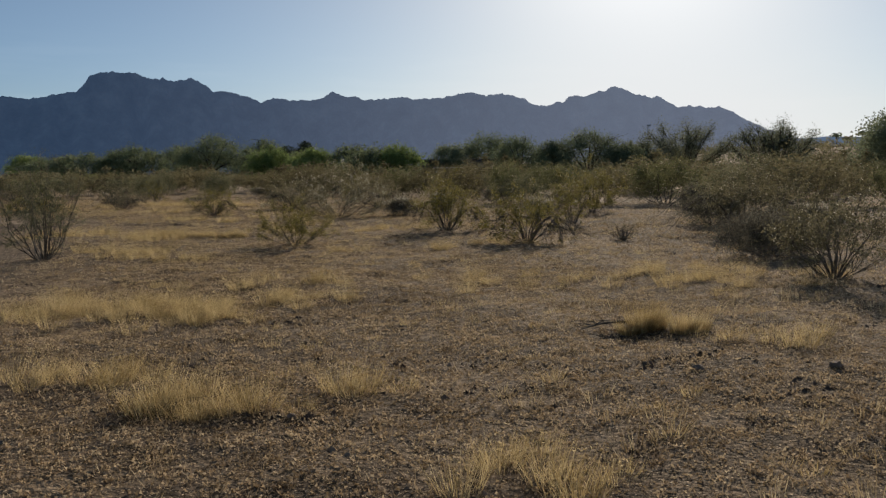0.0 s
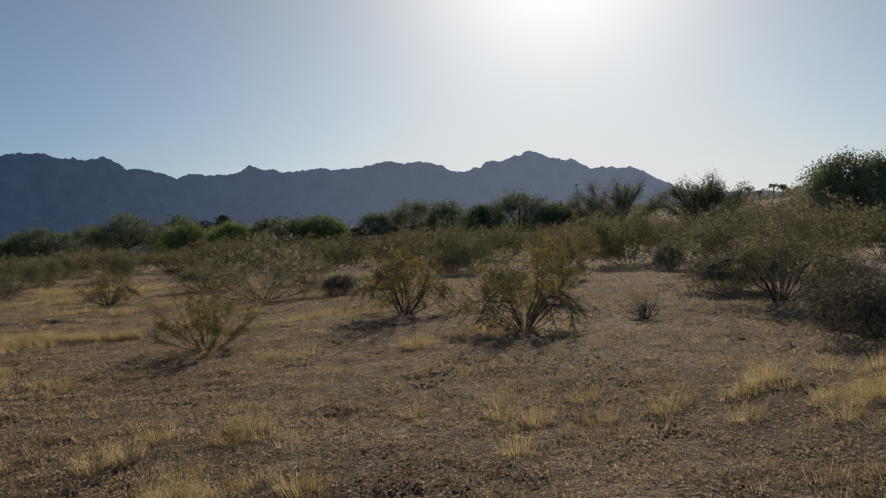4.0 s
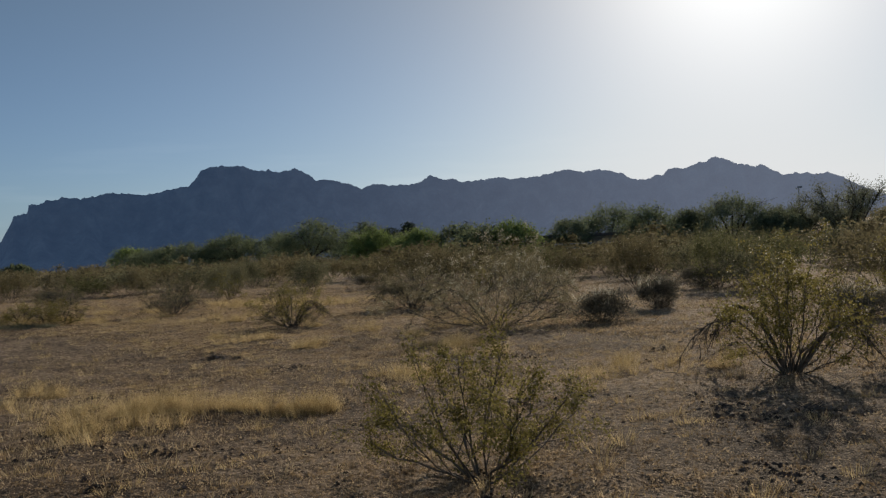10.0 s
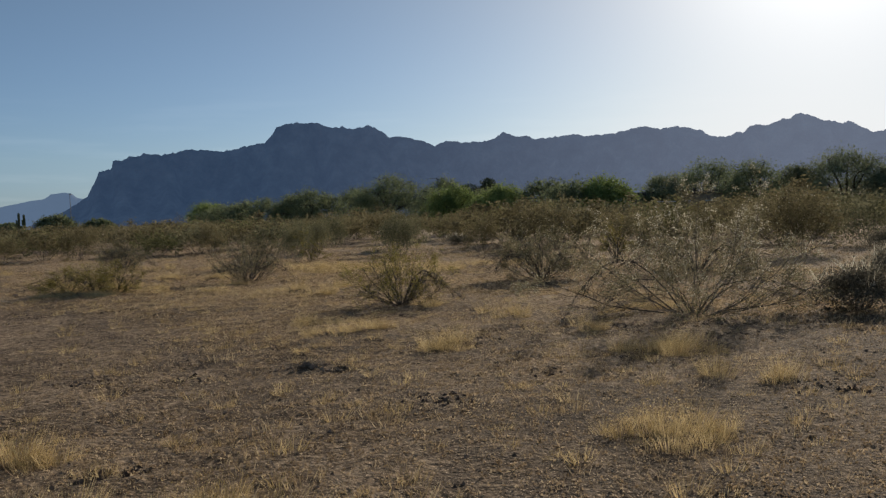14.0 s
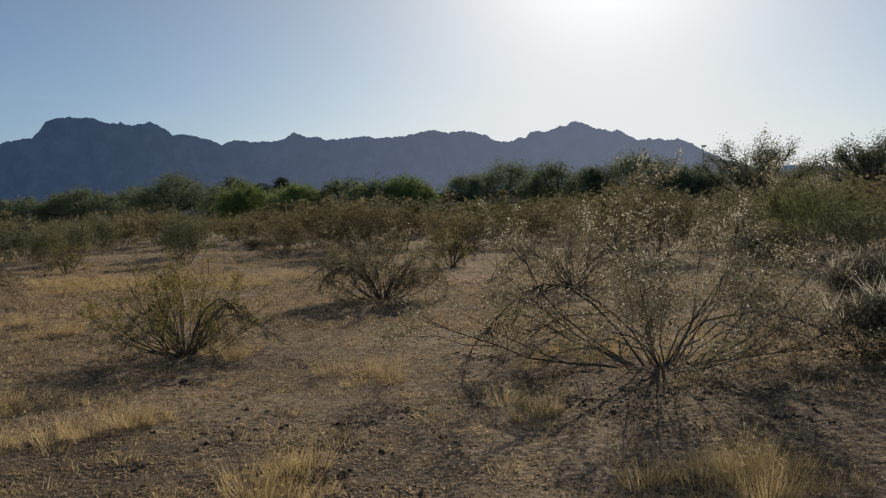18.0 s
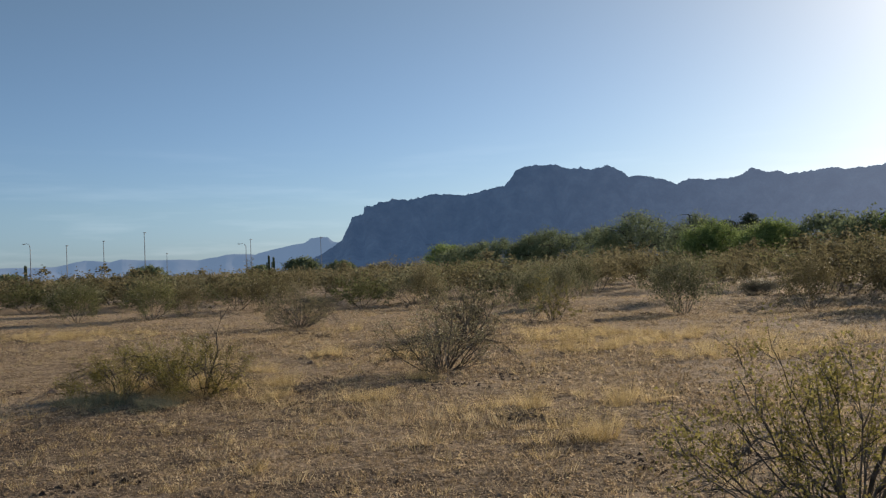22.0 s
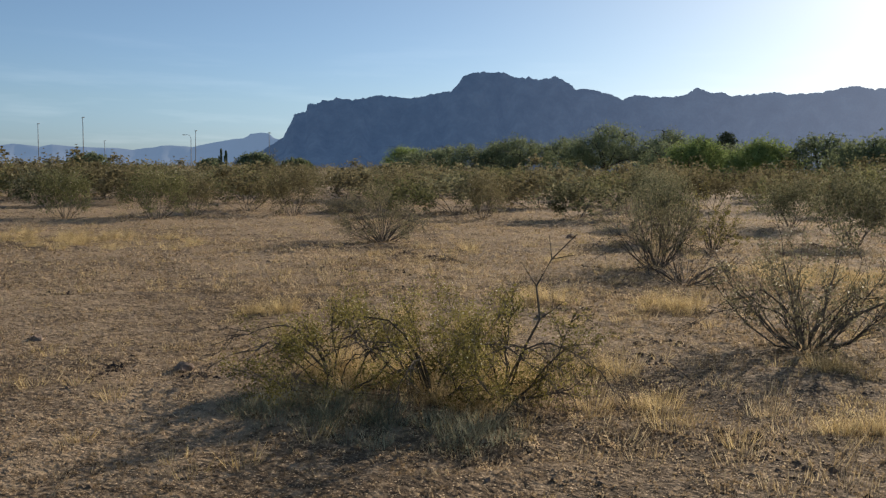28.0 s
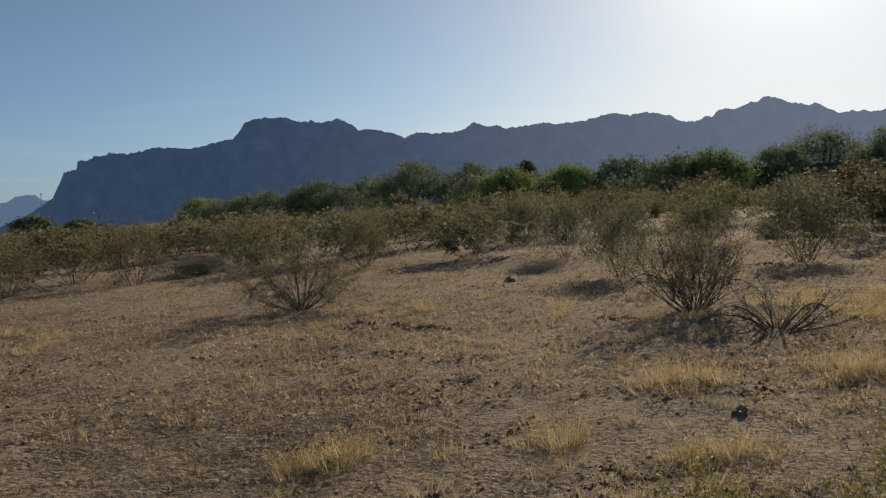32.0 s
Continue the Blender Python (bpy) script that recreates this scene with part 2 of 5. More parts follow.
TREE_DARK = material("mesquite_leaves", ((0.125, 0.15, 0.082), (0.205, 0.24, 0.132), (0.29, 0.322, 0.182)), 0.8, 0.6, see_through=0.42, island=0.25, per_object=0.12)
TREE_BRIGHT = material("palo_verde_leaves", ((0.151, 0.203, 0.070), (0.244, 0.307, 0.107), (0.342, 0.400, 0.157)), 0.8, 0.6, see_through=0.45, island=0.25, per_object=0.2)
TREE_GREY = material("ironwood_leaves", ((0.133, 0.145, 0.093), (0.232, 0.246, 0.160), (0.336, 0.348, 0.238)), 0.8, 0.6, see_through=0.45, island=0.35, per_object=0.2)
TREE_DEEP = material("deep_green_mesquite_leaves", ((0.116, 0.136, 0.081), (0.206, 0.235, 0.142), (0.304, 0.334, 0.200)), 0.8, 0.6, see_through=0.42, island=0.3, per_object=0.2)
TREE_BLACK = material("pine_needles", ((0.052, 0.067, 0.039), (0.099, 0.116, 0.070), (0.145, 0.162, 0.099)), 0.8, 0.6, see_through=0.15, island=0.4)
TRUNK = material("tree_bark", ((0.03, 0.025, 0.02), (0.075, 0.06, 0.045), (0.14, 0.115, 0.09)), 5.0, 0.9, 0.5, 20.0)
CACTUS = material("saguaro_skin", ((0.03, 0.045, 0.022), (0.06, 0.085, 0.042), (0.10, 0.13, 0.07)), 3.0, 0.6, 0.3, 20.0)
# both ranges emit their blue haze; on the main one it pales eastward
RANGE = material("hazy_volcanic_range", ((0.045, 0.043, 0.042), (0.10, 0.095, 0.09), (0.18, 0.17, 0.155)), 0.013, 0.95, 0.35, 0.03, haze_glow=(0.025, 0.046, 0.089), airlight=(0.132, 0.155, 0.212))
FAR_RANGE = material("far_hazy_range", ((0.03, 0.034, 0.04), (0.045, 0.05, 0.06), (0.06, 0.066, 0.08)), 0.006, 0.95, haze_glow=(0.10, 0.15, 0.232))
STEEL = material("galvanised_steel", ((0.22, 0.22, 0.22), (0.32, 0.32, 0.32), (0.42, 0.42, 0.42)), 4.0, 0.5)
STUCCO = material("tan_stucco", ((0.30, 0.24, 0.18), (0.40, 0.33, 0.25), (0.48, 0.40, 0.31)), 3.0, 0.9, 0.3, 30.0)
ROOFING = material("dark_roofing", ((0.06, 0.05, 0.045), (0.10, 0.085, 0.075), (0.15, 0.13, 0.11)), 3.0, 0.9, 0.3, 20.0)
WHITE = material("white_paint", ((0.62, 0.61, 0.58), (0.74, 0.73, 0.70), (0.82, 0.81, 0.78)), 2.0, 0.6)
GLASS_DARK = material("dark_window_glass", ((0.02, 0.025, 0.03), (0.03, 0.035, 0.04), (0.05, 0.055, 0.06)), 2.0, 0.15)

# ---------------------------------------------------------------- mesh helpers
def mesh_of(name, verts, quads=None, tris=None, mat=None, smooth=False):
    me = bpy.data.meshes.new(name)
    verts = np.asarray(verts, dtype=np.float32).reshape(-1, 3)
    runs = [np.asarray(f, dtype=np.int32).reshape(-1, n) for f, n in ((quads, 4), (tris, 3)) if f is not None and len(f)]
    loops = np.concatenate([r.ravel() for r in runs])
    totals = np.concatenate([np.full(len(r), r.shape[1], np.int32) for r in runs])
    starts = np.concatenate(([0], np.cumsum(totals)[:-1])).astype(np.int32)
    me.vertices.add(len(verts))
    me.vertices.foreach_set("co", verts.ravel())
    me.loops.add(len(loops))
    me.loops.foreach_set("vertex_index", loops)
    me.polygons.add(len(totals))
    me.polygons.foreach_set("loop_start", starts)
    me.polygons.foreach_set("use_smooth", np.full(len(totals), smooth, dtype=bool))
    me.update(calc_edges=True)
    if mat:
        me.materials.append(mat)
    return me


def part(name, me, parent, label=""):
    ob = new(name, me)
    ob.parent = parent
    return tagged(ob, label)


class Shape:
    """Gathers tubes, boxes and cards into one mesh."""

    def __init__(self):
        self.v, self.q, self.t, self.n = [], [], [], 0

    def tube(self, points, radii, sides=4):
        pts = [Vector(p) for p in points]
        rings = []
        for i, p in enumerate(pts):
            along = (pts[min(i + 1, len(pts) - 1)] - pts[max(i - 1, 0)]).normalized()
            side = along.cross(Vector((0.31, 0.17, 1.0))).normalized() if abs(along.z) < 0.95 else along.cross(Vector((1, 0.2, 0))).normalized()
            up = side.cross(along)
            r = radii[i]
            rings.append([p + (side * math.cos(a) + up * math.sin(a)) * r for a in (2 * math.pi * k / sides for k in range(sides))])
        base = self.n
        for ring in rings:
            self.v += [tuple(c) for c in ring]
        self.n += len(rings) * sides
        for i in range(len(rings) - 1):
            a, b = base + i * sides, base + (i + 1) * sides
            self.q += [(a + k, a + (k + 1) % sides, b + (k + 1) % sides, b + k) for k in range(sides)]
        return self

    def box(self, lo, hi):
        (x0, y0, z0), (x1, y1, z1), b = lo, hi, self.n
        self.v += [(x0, y0, z0), (x1, y0, z0), (x1, y1, z0), (x0, y1, z0), (x0, y0, z1), (x1, y0, z1), (x1, y1, z1), (x0, y1, z1)]
        self.q += [tuple(b + k for k in f) for f in ((0, 3, 2, 1), (4, 5, 6, 7), (0, 1, 5, 4), (1, 2, 6, 5), (2, 3, 7, 6), (3, 0, 4, 7))]
        self.n += 8
        return self

    def mesh(self, name, mat, smooth=False):
        return mesh_of(name, self.v, self.q, self.t, mat, smooth)


def cards(centres, size, rng, stretch=1.6, mat=None, name="foliage", three=False):
    """One mesh of small leaf-shaped cards, each turned its own way."""
    c = np.asarray(centres, dtype=np.float64).reshape(-1, 3)
    n = len(c)
    u = rng.normal(size=(n, 3))
    u[:, 2] += 0.5
    u /= np.linalg.norm(u, axis=1, keepdims=True)
    w = np.cross(u, rng.normal(size=(n, 3)))
    w /= np.linalg.norm(w, axis=1, keepdims=True) + 1e-9
    s = size * rng.uniform(0.6, 1.35, (n, 1))
    if three:
        v = np.stack((c - u * s * stretch * 0.6, c + w * s * 0.75, c + u * s * stretch * 0.45 - w * s * 0.5), axis=1)
        return mesh_of(name, v, None, np.arange(n * 3).reshape(n, 3), mat)
    v = np.stack((c - u * s * stretch * 0.5, c + w * s * 0.5, c + u * s * stretch * 0.5, c - w * s * 0.5), axis=1)
    q = np.arange(n * 4).reshape(n, 4)
    return mesh_of(name, v, q, None, mat)


def blades(name, places, count, height, lean, width, spread, rng, mat):
    """One mesh of thin bent blades, count at each place."""
    p = np.repeat(np.asarray(places, dtype=np.float64), count, axis=0)
    n = len(p)
    h = np.repeat(np.asarray(height, dtype=np.float64), count) * rng.uniform(0.45, 1.1, n)
    a = rng.uniform(0, 2 * np.pi, n)
    out = np.stack((np.cos(a), np.sin(a), np.zeros(n)), axis=1)
    side = np.stack((-np.sin(a + 0.7), np.cos(a + 0.7), np.zeros(n)), axis=1)
    r = np.repeat(np.asarray(spread, dtype=np.float64) * np.ones(len(places)), count) * np.sqrt(rng.uniform(0, 1, n))
    root = p + out * r[:, None]
    tip = root + out * (h * lean * rng.uniform(0.2, 1.3, n))[:, None]
    tip[:, 2] += h
    half = side * (width * rng.uniform(0.6, 1.4, n))[:, None]
    v = np.stack((root - half, root + half, tip), axis=1)
    return mesh_of(name, v, None, np.arange(n * 3).reshape(n, 3), mat)


# ---------------------------------------------------------------- the ground
def smooth_step(a, b, x):
    t = np.clip((x - a) / (b - a), 0, 1)
    return t * t * (3 - 2 * t)


def ground_z(x, y):
    """Nearly level desert floor: shallow swells, small hummocks, and a low embankment rising far to the south-east."""
    x, y = np.asarray(x, dtype=np.float64), np.asarray(y, dtype=np.float64)
    near = 1 - smooth_step(70, 110, np.hypot(x, y))
    z = 0.025 * np.sin(0.9 * x + 1.1 * np.sin(0.6 * y)) * np.cos(0.8 * y + 0.5 * np.sin(0.7 * x))
    z = z + 0.012 * np.sin(3.1 * x + 1.7 * np.sin(2.3 * y)) * np.sin(2.7 * y + 1.3 * np.sin(1.9 * x))
    z = z + 0.07 * np.sin(0.55 * y + 1.2 * np.sin(0.31 * x) + 0.8) * smooth_step(40, 48, y + 0.25 * x)
    return z * near + 6.0 * smooth_step(140, 260, y + 1.6 * x - 30) * smooth_step(20, 70, x)


def spaced(lo, hi, step, far, growth=1.35):
    inner = list(np.arange(lo, hi + step * 0.5, step))
    s, a = step, inner[-1]
    while a < far:
        s *= growth
        a += s
        inner.append(a)
    s, a = step, inner[0]
    while a > -far:
        s *= growth
        a -= s
        inner.insert(0, a)
    return np.array(inner)


# crumbled relief of the soil near the walk, on the ground's own grid
LUMP = 0.25
LUMPS_X, LUMPS_Y = np.arange(-40, 14 + LUMP / 2, LUMP), np.arange(-3, 62 + LUMP / 2, LUMP)
LUMPS = np.random.default_rng(4).normal(0, 0.013, (len(LUMPS_Y), len(LUMPS_X)))
LUMPS[[0, -1], :], LUMPS[:, [0, -1]] = 0, 0


def surface_z(x, y):
    """The ground's height with its crumbled relief."""
    x, y = np.asarray(x, dtype=np.float64), np.asarray(y, dtype=np.float64)
    u = np.clip((x - LUMPS_X[0]) / LUMP, 0, len(LUMPS_X) - 1.001)
    v = np.clip((y - LUMPS_Y[0]) / LUMP, 0, len(LUMPS_Y) - 1.001)
    i, j = u.astype(int), v.astype(int)
    fu, fv = u - i, v - j
    lump = (LUMPS[j, i] * (1 - fu) + LUMPS[j, i + 1] * fu) * (1 - fv) + (LUMPS[j + 1, i] * (1 - fu) + LUMPS[j + 1, i + 1] * fu) * fv
    return ground_z(x, y) + lump


gx, gy = spaced(-40, 14, LUMP, 4900), spaced(-3, 62, LUMP, 4900)
GX, GY = np.meshgrid(gx, gy)
GZ = surface_z(GX, GY)
nx, ny = len(gx), len(gy)
idx = np.arange(nx * ny).reshape(ny, nx)
quads = np.stack((idx[:-1, :-1], idx[:-1, 1:], idx[1:, 1:], idx[1:, :-1]), axis=-1)
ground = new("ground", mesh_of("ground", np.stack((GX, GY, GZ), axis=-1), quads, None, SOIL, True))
tagged(ground, "dry sandy tan desert soil with gravel and litter", "ground", kind="structure")

# ---------------------------------------------------------------- mountains
def ridge(name, crest, distance, depth, mat, jag, seed, label, step=0.07):
    """A range seen across the plain: crest heights in degrees by bearing, steep cliffs above a talus apron cut by gullies."""
    rng = np.random.default_rng(seed)
    bear = np.arange(crest[0][0], crest[-1][0] + step / 2, step)
    top = np.interp(bear, [c[0] for c in crest], [c[1] for c in crest])
    rough_line = sum(np.interp(np.arange(len(bear)) / 3.0 ** k, np.arange(len(bear) + 2), rng.normal(0, jag * (0.55, 0.95, 1.1)[k], len(bear) + 2)) for k in range(3))
    top = np.maximum(top + rough_line * np.clip(top / 3, 0.2, 1), 0.02)
    rows = np.array([0.0, 0.12, 0.24, 0.36, 0.48, 0.58, 0.66, 0.72, 0.78, 0.84, 0.9, 0.95, 1.0, 1.2, 1.6])
    rise = np.array([0.0, 0.05, 0.12, 0.2, 0.3, 0.4, 0.48, 0.57, 0.66, 0.78, 0.88, 0.95, 1.0, 0.8, 0.0])
    gully = sum(np.sin(bear * f + rng.uniform(0, 6)) for f in (0.9, 1.7, 2.9, 4.3)) / 4
    verts = []
    for f, g in zip(rows, rise):
        r = distance - depth * (1 - f) + depth * 0.22 * gully * max(0.0, math.sin(math.pi * min(f, 1.0) ** 1.0)) + depth * 0.03 * max(0.0, 1 - f) * np.interp(np.arange(len(bear)) / 4.0, np.arange(len(bear)), rng.normal(0, 1, len(bear)))
        z = np.tan(np.radians(top)) * distance * g * (1 + 0.06 * gully * (f < 1) * math.sin(math.pi * min(f, 1.0)))
        b = np.radians(bear)
        verts.append(np.stack((np.sin(b) * r, np.cos(b) * r, z - (3.0 if g == 0 else 0)), axis=-1))
    m, n = len(rows), len(bear)
    ids = np.arange(m * n).reshape(m, n)
    q = np.stack((ids[:-1, :-1], ids[:-1, 1:], ids[1:, 1:], ids[1:, :-1]), axis=-1)
    verts = np.array(verts)
    behind = verts[-3:].reshape(-1, 3)
    back = np.arange(3 * n).reshape(3, n) + (m - 2) * n
    q = np.concatenate((q[: m - 3].reshape(-1, 4), np.stack((back[:-1, :-1], back[:-1, 1:], back[1:, 1:], back[1:, :-1]), axis=-1).reshape(-1, 4)))
    ob = new(name, mesh_of(name, np.concatenate((verts[: m - 2].reshape(-1, 3), behind)), q, None, mat, True))
    return tagged(ob, label, "mountain", kind="structure")


WEST_BUTTE = [(-36.5, 0.3), (-34.8, 0.99), (-33.35, 1.89), (-32.99, 2.64), (-32.75, 3.05), (-32.64, 3.42), (-32.31, 3.56), (-31.89, 3.58), (-31.84, 4.03), (-31.31, 4.06), (-30.88, 4.26), (-30.15, 4.39), (-29.97, 4.53), (-29.65, 4.35), (-28.82, 4.27), (-28.37, 4.44), (-27.45, 4.64), (-25.03, 4.57), (-23.61, 4.87), (-22.55, 4.99), (-22.17, 5.49), (-21.79, 6.05), (-21.24, 6.22), (-20.34, 6.28), (-19.26, 6.26), (-18.54, 6.03), (-17.63, 5.94), (-16.91, 5.77), (-15.98, 5.97), (-15.43, 5.88), (-14.54, 5.2), (-13.98, 5.26), (-13.43, 5.06), (-12.33, 4.91), (-11.68, 4.56)]
MIDDLE_CREST = [(-11.04, 4.88), (-8.64, 4.68), (-7.71, 4.9), (-7.14, 5.28), (-6.6, 5.07), (-5.13, 4.83), (-3.67, 4.8), (-2.58, 5.0), (-2.04, 4.87), (-1.33, 4.73), (-0.6, 4.91), (0.82, 4.98), (2.06, 5.19), (2.58, 5.06), (3.97, 5.12), (4.82, 4.96), (5.33, 4.76)]
EAST_PEAK = [(5.96, 4.38), (6.76, 4.27), (7.42, 4.53), (7.93, 4.51), (8.23, 4.86), (8.77, 4.91), (9.24, 4.85), (10.11, 5.13), (10.57, 5.21), (10.94, 5.44), (11.29, 5.46), (11.75, 5.33), (12.51, 4.86), (13.73, 4.65), (14.76, 4.27), (15.1, 4.08), (15.96, 4.07), (16.8, 3.98), (17.65, 4.04), (18.14, 3.73), (19.5, 2.95), (21.0, 2.3), (22.5, 1.9), (24.0, 1.3), (26.5, 0.3)]
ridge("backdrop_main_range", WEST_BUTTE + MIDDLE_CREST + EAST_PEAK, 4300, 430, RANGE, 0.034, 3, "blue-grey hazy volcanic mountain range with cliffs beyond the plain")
FAR_WEST = [(-75, 0.5), (-62, 0.7), (-53.11, 0.84), (-50.99, 0.8), (-50.37, 0.88), (-49.74, 1.03), (-49.11, 1.14), (-48.47, 1.09), (-47.67, 0.99), (-47.02, 1.14), (-45.87, 1.04), (-44.53, 1.02), (-43.52, 1.02), (-42.49, 0.92), (-41.8, 1.04), (-41.28, 1.09), (-40.75, 1.22), (-40.05, 1.23), (-39.35, 1.2), (-38.99, 1.16), (-38.1, 1.38), (-37.19, 1.57), (-36.47, 1.72), (-35.74, 1.81), (-35.37, 2.09), (-34.64, 2.18), (-34.28, 2.13), (-33.92, 1.82), (-33.38, 1.69), (-32.5, 0.9), (-28.0, 0.4)]
ridge("backdrop_far_west_hills", FAR_WEST, 4700, 300, FAR_RANGE, 0.012, 5, "distant hills low on the horizon, pale blue with haze")
FAR_EAST = [(18, 1.2), (22, 1.9), (23.9, 2.02), (25.6, 1.95), (27.0, 1.75), (30, 2.1), (33.3, 3.0), (33.9, 3.35), (34.8, 3.45), (35.3, 3.14), (36.2, 3.13), (37.5, 3.4), (41, 3.0), (48, 2.2), (60, 0.6)]
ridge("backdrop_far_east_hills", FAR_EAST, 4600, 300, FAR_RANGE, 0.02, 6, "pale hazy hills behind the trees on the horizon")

# ---------------------------------------------------------------- shrubs
def shrub_parts(seed, height, width, stems=22, twigs=8, leaves=3600, arch=0.2, leaf_size=0.014, leaf_mat=None, bark=None, seeds=0, bare=0.3, twigs_fine=2, loose=1.0, three=False, ragged=(0.72, 1.12), spread=76, dome=0.0, limb=1.2, forks=2, kink=1.0):
    """Meshes of a many-stemmed desert shrub: crooked stems splayed from one crown that bend upward and fork, fine twigs, leaves in sprays with gaps between, and some low drooping stems."""
    rng = np.random.default_rng(seed)
    leaf_mat, bark = leaf_mat or LEAF, bark or BARK
    out, tips = [], []

    def crooked(start, elbow, end, steps, kink):
        """A bent line of points from start over elbow to end, with small kinks."""
        drift, pts = Vector((0, 0, 0)), []
        for k in range(steps + 1):
            f = k / steps
            drift = drift + Vector(rng.normal(0, kink, 3)) * (1 if k else 0)
            p = start * (1 - f) ** 2 + elbow * (2 * f * (1 - f)) + end * f ** 2 + drift
            p.z = max(p.z, 0.012 * k) if k else p.z
            pts.append(p)
        return pts

    for i in range(stems):
        a = 2.399963 * i + rng.uniform(-0.4, 0.4)
        drooping = rng.uniform() < arch
        full = rng.uniform(*ragged)
        tilt = radians(spread) * ((i + 0.5) / stems) ** 0.58
        way = Vector((math.cos(a), math.sin(a), 0))
        root = way * (0.035 * width * rng.uniform(0.3, 1.0)) + Vector((0, 0, -0.05))
        if drooping:
            reach, rise = width * 0.5 * rng.uniform(0.8, 1.25), height * rng.uniform(0.3, 0.6)
            pts = crooked(root, way * (reach * 0.55) + Vector((0, 0, rise * 1.9)), way * reach + Vector((0, 0, 0.03 + 0.1 * height)), 7, 0.014 * height)
        else:
            reach, rise = width * 0.5 * math.sin(tilt) ** 0.9 * full, height * max(max(math.cos(tilt), 0.0) ** 0.55, 0.36) * full
            low = 0.5 - 0.3 * tilt / radians(spread)
            pts = crooked(root, way * (reach * (0.45 + 0.2 * math.sin(tilt))) + Vector((0, 0, rise * low)), way * reach + Vector((0, 0, rise)), 7, 0.02 * height * kink)
        r0 = rng.uniform(0.006, 0.0115) * (0.7 + 0.3 * height) * (limb if drooping else 1.0)
        shape = Shape()
        shape.tube(pts, [r0 * (1 - 0.8 * k / 7) for k in range(8)], 4)
        limbs = [(pts, r0, bare)]
        for _ in range(0 if drooping else forks):
            k = int(rng.integers(2, 6))
            along = (pts[k + 1] - pts[k - 1]).normalized()
            turn = Vector(rng.normal(0, 0.5, 3))
            length = (pts[7] - pts[0]).length * rng.uniform(0.3, 0.52) * (1.25 - k / 9)
            end = pts[k] + (along + turn + Vector((0, 0, 0.12))).normalized() * length
            end.z = min(max(end.z, 0.12 * height), height * 1.08)
            side = crooked(pts[k], pts[k].lerp(end, 0.5) + along * (0.16 * length), end, 4, 0.016 * height * kink)
            r1 = r0 * (1 - 0.8 * k / 7) * 0.72
            shape.tube(side, [r1 * (1 - 0.72 * j / 4) for j in range(5)], 3)
            limbs.append((side, r1, 0.15))
        for _ in range(twigs):
            line, r, first = limbs[int(rng.integers(0, len(limbs)))]
            n = len(line) - 1
            f = rng.uniform(first, 1.0)
            k = min(int(f * n), n - 1)
            start = line[k].lerp(line[k + 1], f * n - k)
            along = (line[k + 1] - line[k]).normalized()
            turn = Vector(rng.normal(0, 0.5, 3))
            turn.z += (-0.9 if f > 0.45 else -0.2) if drooping else 0.18
            way_out = (along * 0.9 + turn).normalized()
            length = height * rng.uniform(0.08, 0.22)
            mid = start + way_out * length * 0.5
            end = mid + (way_out + Vector(rng.normal(0, 0.3, 3))).normalized() * length * 0.5
            for p in (mid, end):
                p.z = max(p.z, 0.02)
            shape.tube([start, mid, end], [r * 0.42, r * 0.3, r * 0.15], 3)
            leafy = not drooping or rng.uniform() < 0.15
            if leafy:
                tips.append((start, mid, end))
            for _ in range(twigs_fine):
                s2 = start.lerp(end, rng.uniform(0.3, 1.0))
                e2 = s2 + (way_out + Vector(rng.normal(0, 0.6, 3))).normalized() * length * 0.55
                e2.z = max(e2.z, 0.02)
                shape.tube([s2, e2], [r * 0.22, r * 0.12], 3)
                if leafy:
                    tips.append((s2, s2.lerp(e2, 0.5), e2))
        if not drooping:
            tips += [(line[-3], line[-2], line[-1]) for line, _, _ in limbs]
        out.append(shape.mesh("stem", bark))
    ends = np.array([[tuple(p) for p in tip] for tip in tips])
    lush = rng.gamma(1.3, 1.0, len(ends))
    lush /= lush.sum()

    def along_twigs(n, loose, inner=0.15, share=lush):
        pick = rng.choice(len(ends), n, p=share)
        f = rng.uniform(inner, 1.1, (n, 1))
        low, high = ends[pick, 0], ends[pick, 2]
        p = low + (high - low) * f + rng.normal(0, loose, (n, 3))
        p[:, 2] = np.maximum(p[:, 2], 0.02)
        return p

    def in_lobes(n):
        """Leaves gathered in soft lobes over a dome that stands clear of the stem bases."""
        lobes = 24
        a, o = 2.399963 * np.arange(lobes) + rng.uniform(-0.4, 0.4, lobes), np.sqrt((np.arange(lobes) + 0.5) / lobes) * rng.uniform(0.7, 1.0, lobes)
        top = np.sqrt(np.maximum(1 - 0.7 * o ** 2, 0.1)) * rng.uniform(0.62, 0.95, lobes)
        centre = np.stack((np.cos(a) * o * width * 0.44, np.sin(a) * o * width * 0.44, top * height * 0.84), axis=1)
        pick = rng.integers(0, lobes, n)
        p = centre[pick] + rng.normal(0, 1, (n, 3)) * np.array([0.075 * width, 0.075 * width, 0.13 * height])
        radial = np.hypot(p[:, 0], p[:, 1]) / (0.5 * width)
        floor = height * (0.12 + 0.24 * np.clip(1 - radial, 0, 1))
        p[:, 2] = np.where(p[:, 2] < floor, floor + rng.uniform(0, 0.5, n) * height, p[:, 2])
        return p

    where = along_twigs(leaves, 0.02 * loose * (0.5 + width * 0.5)) if leaves else None
    if dome:
        where[: int(leaves * dome)] = in_lobes(int(leaves * dome))
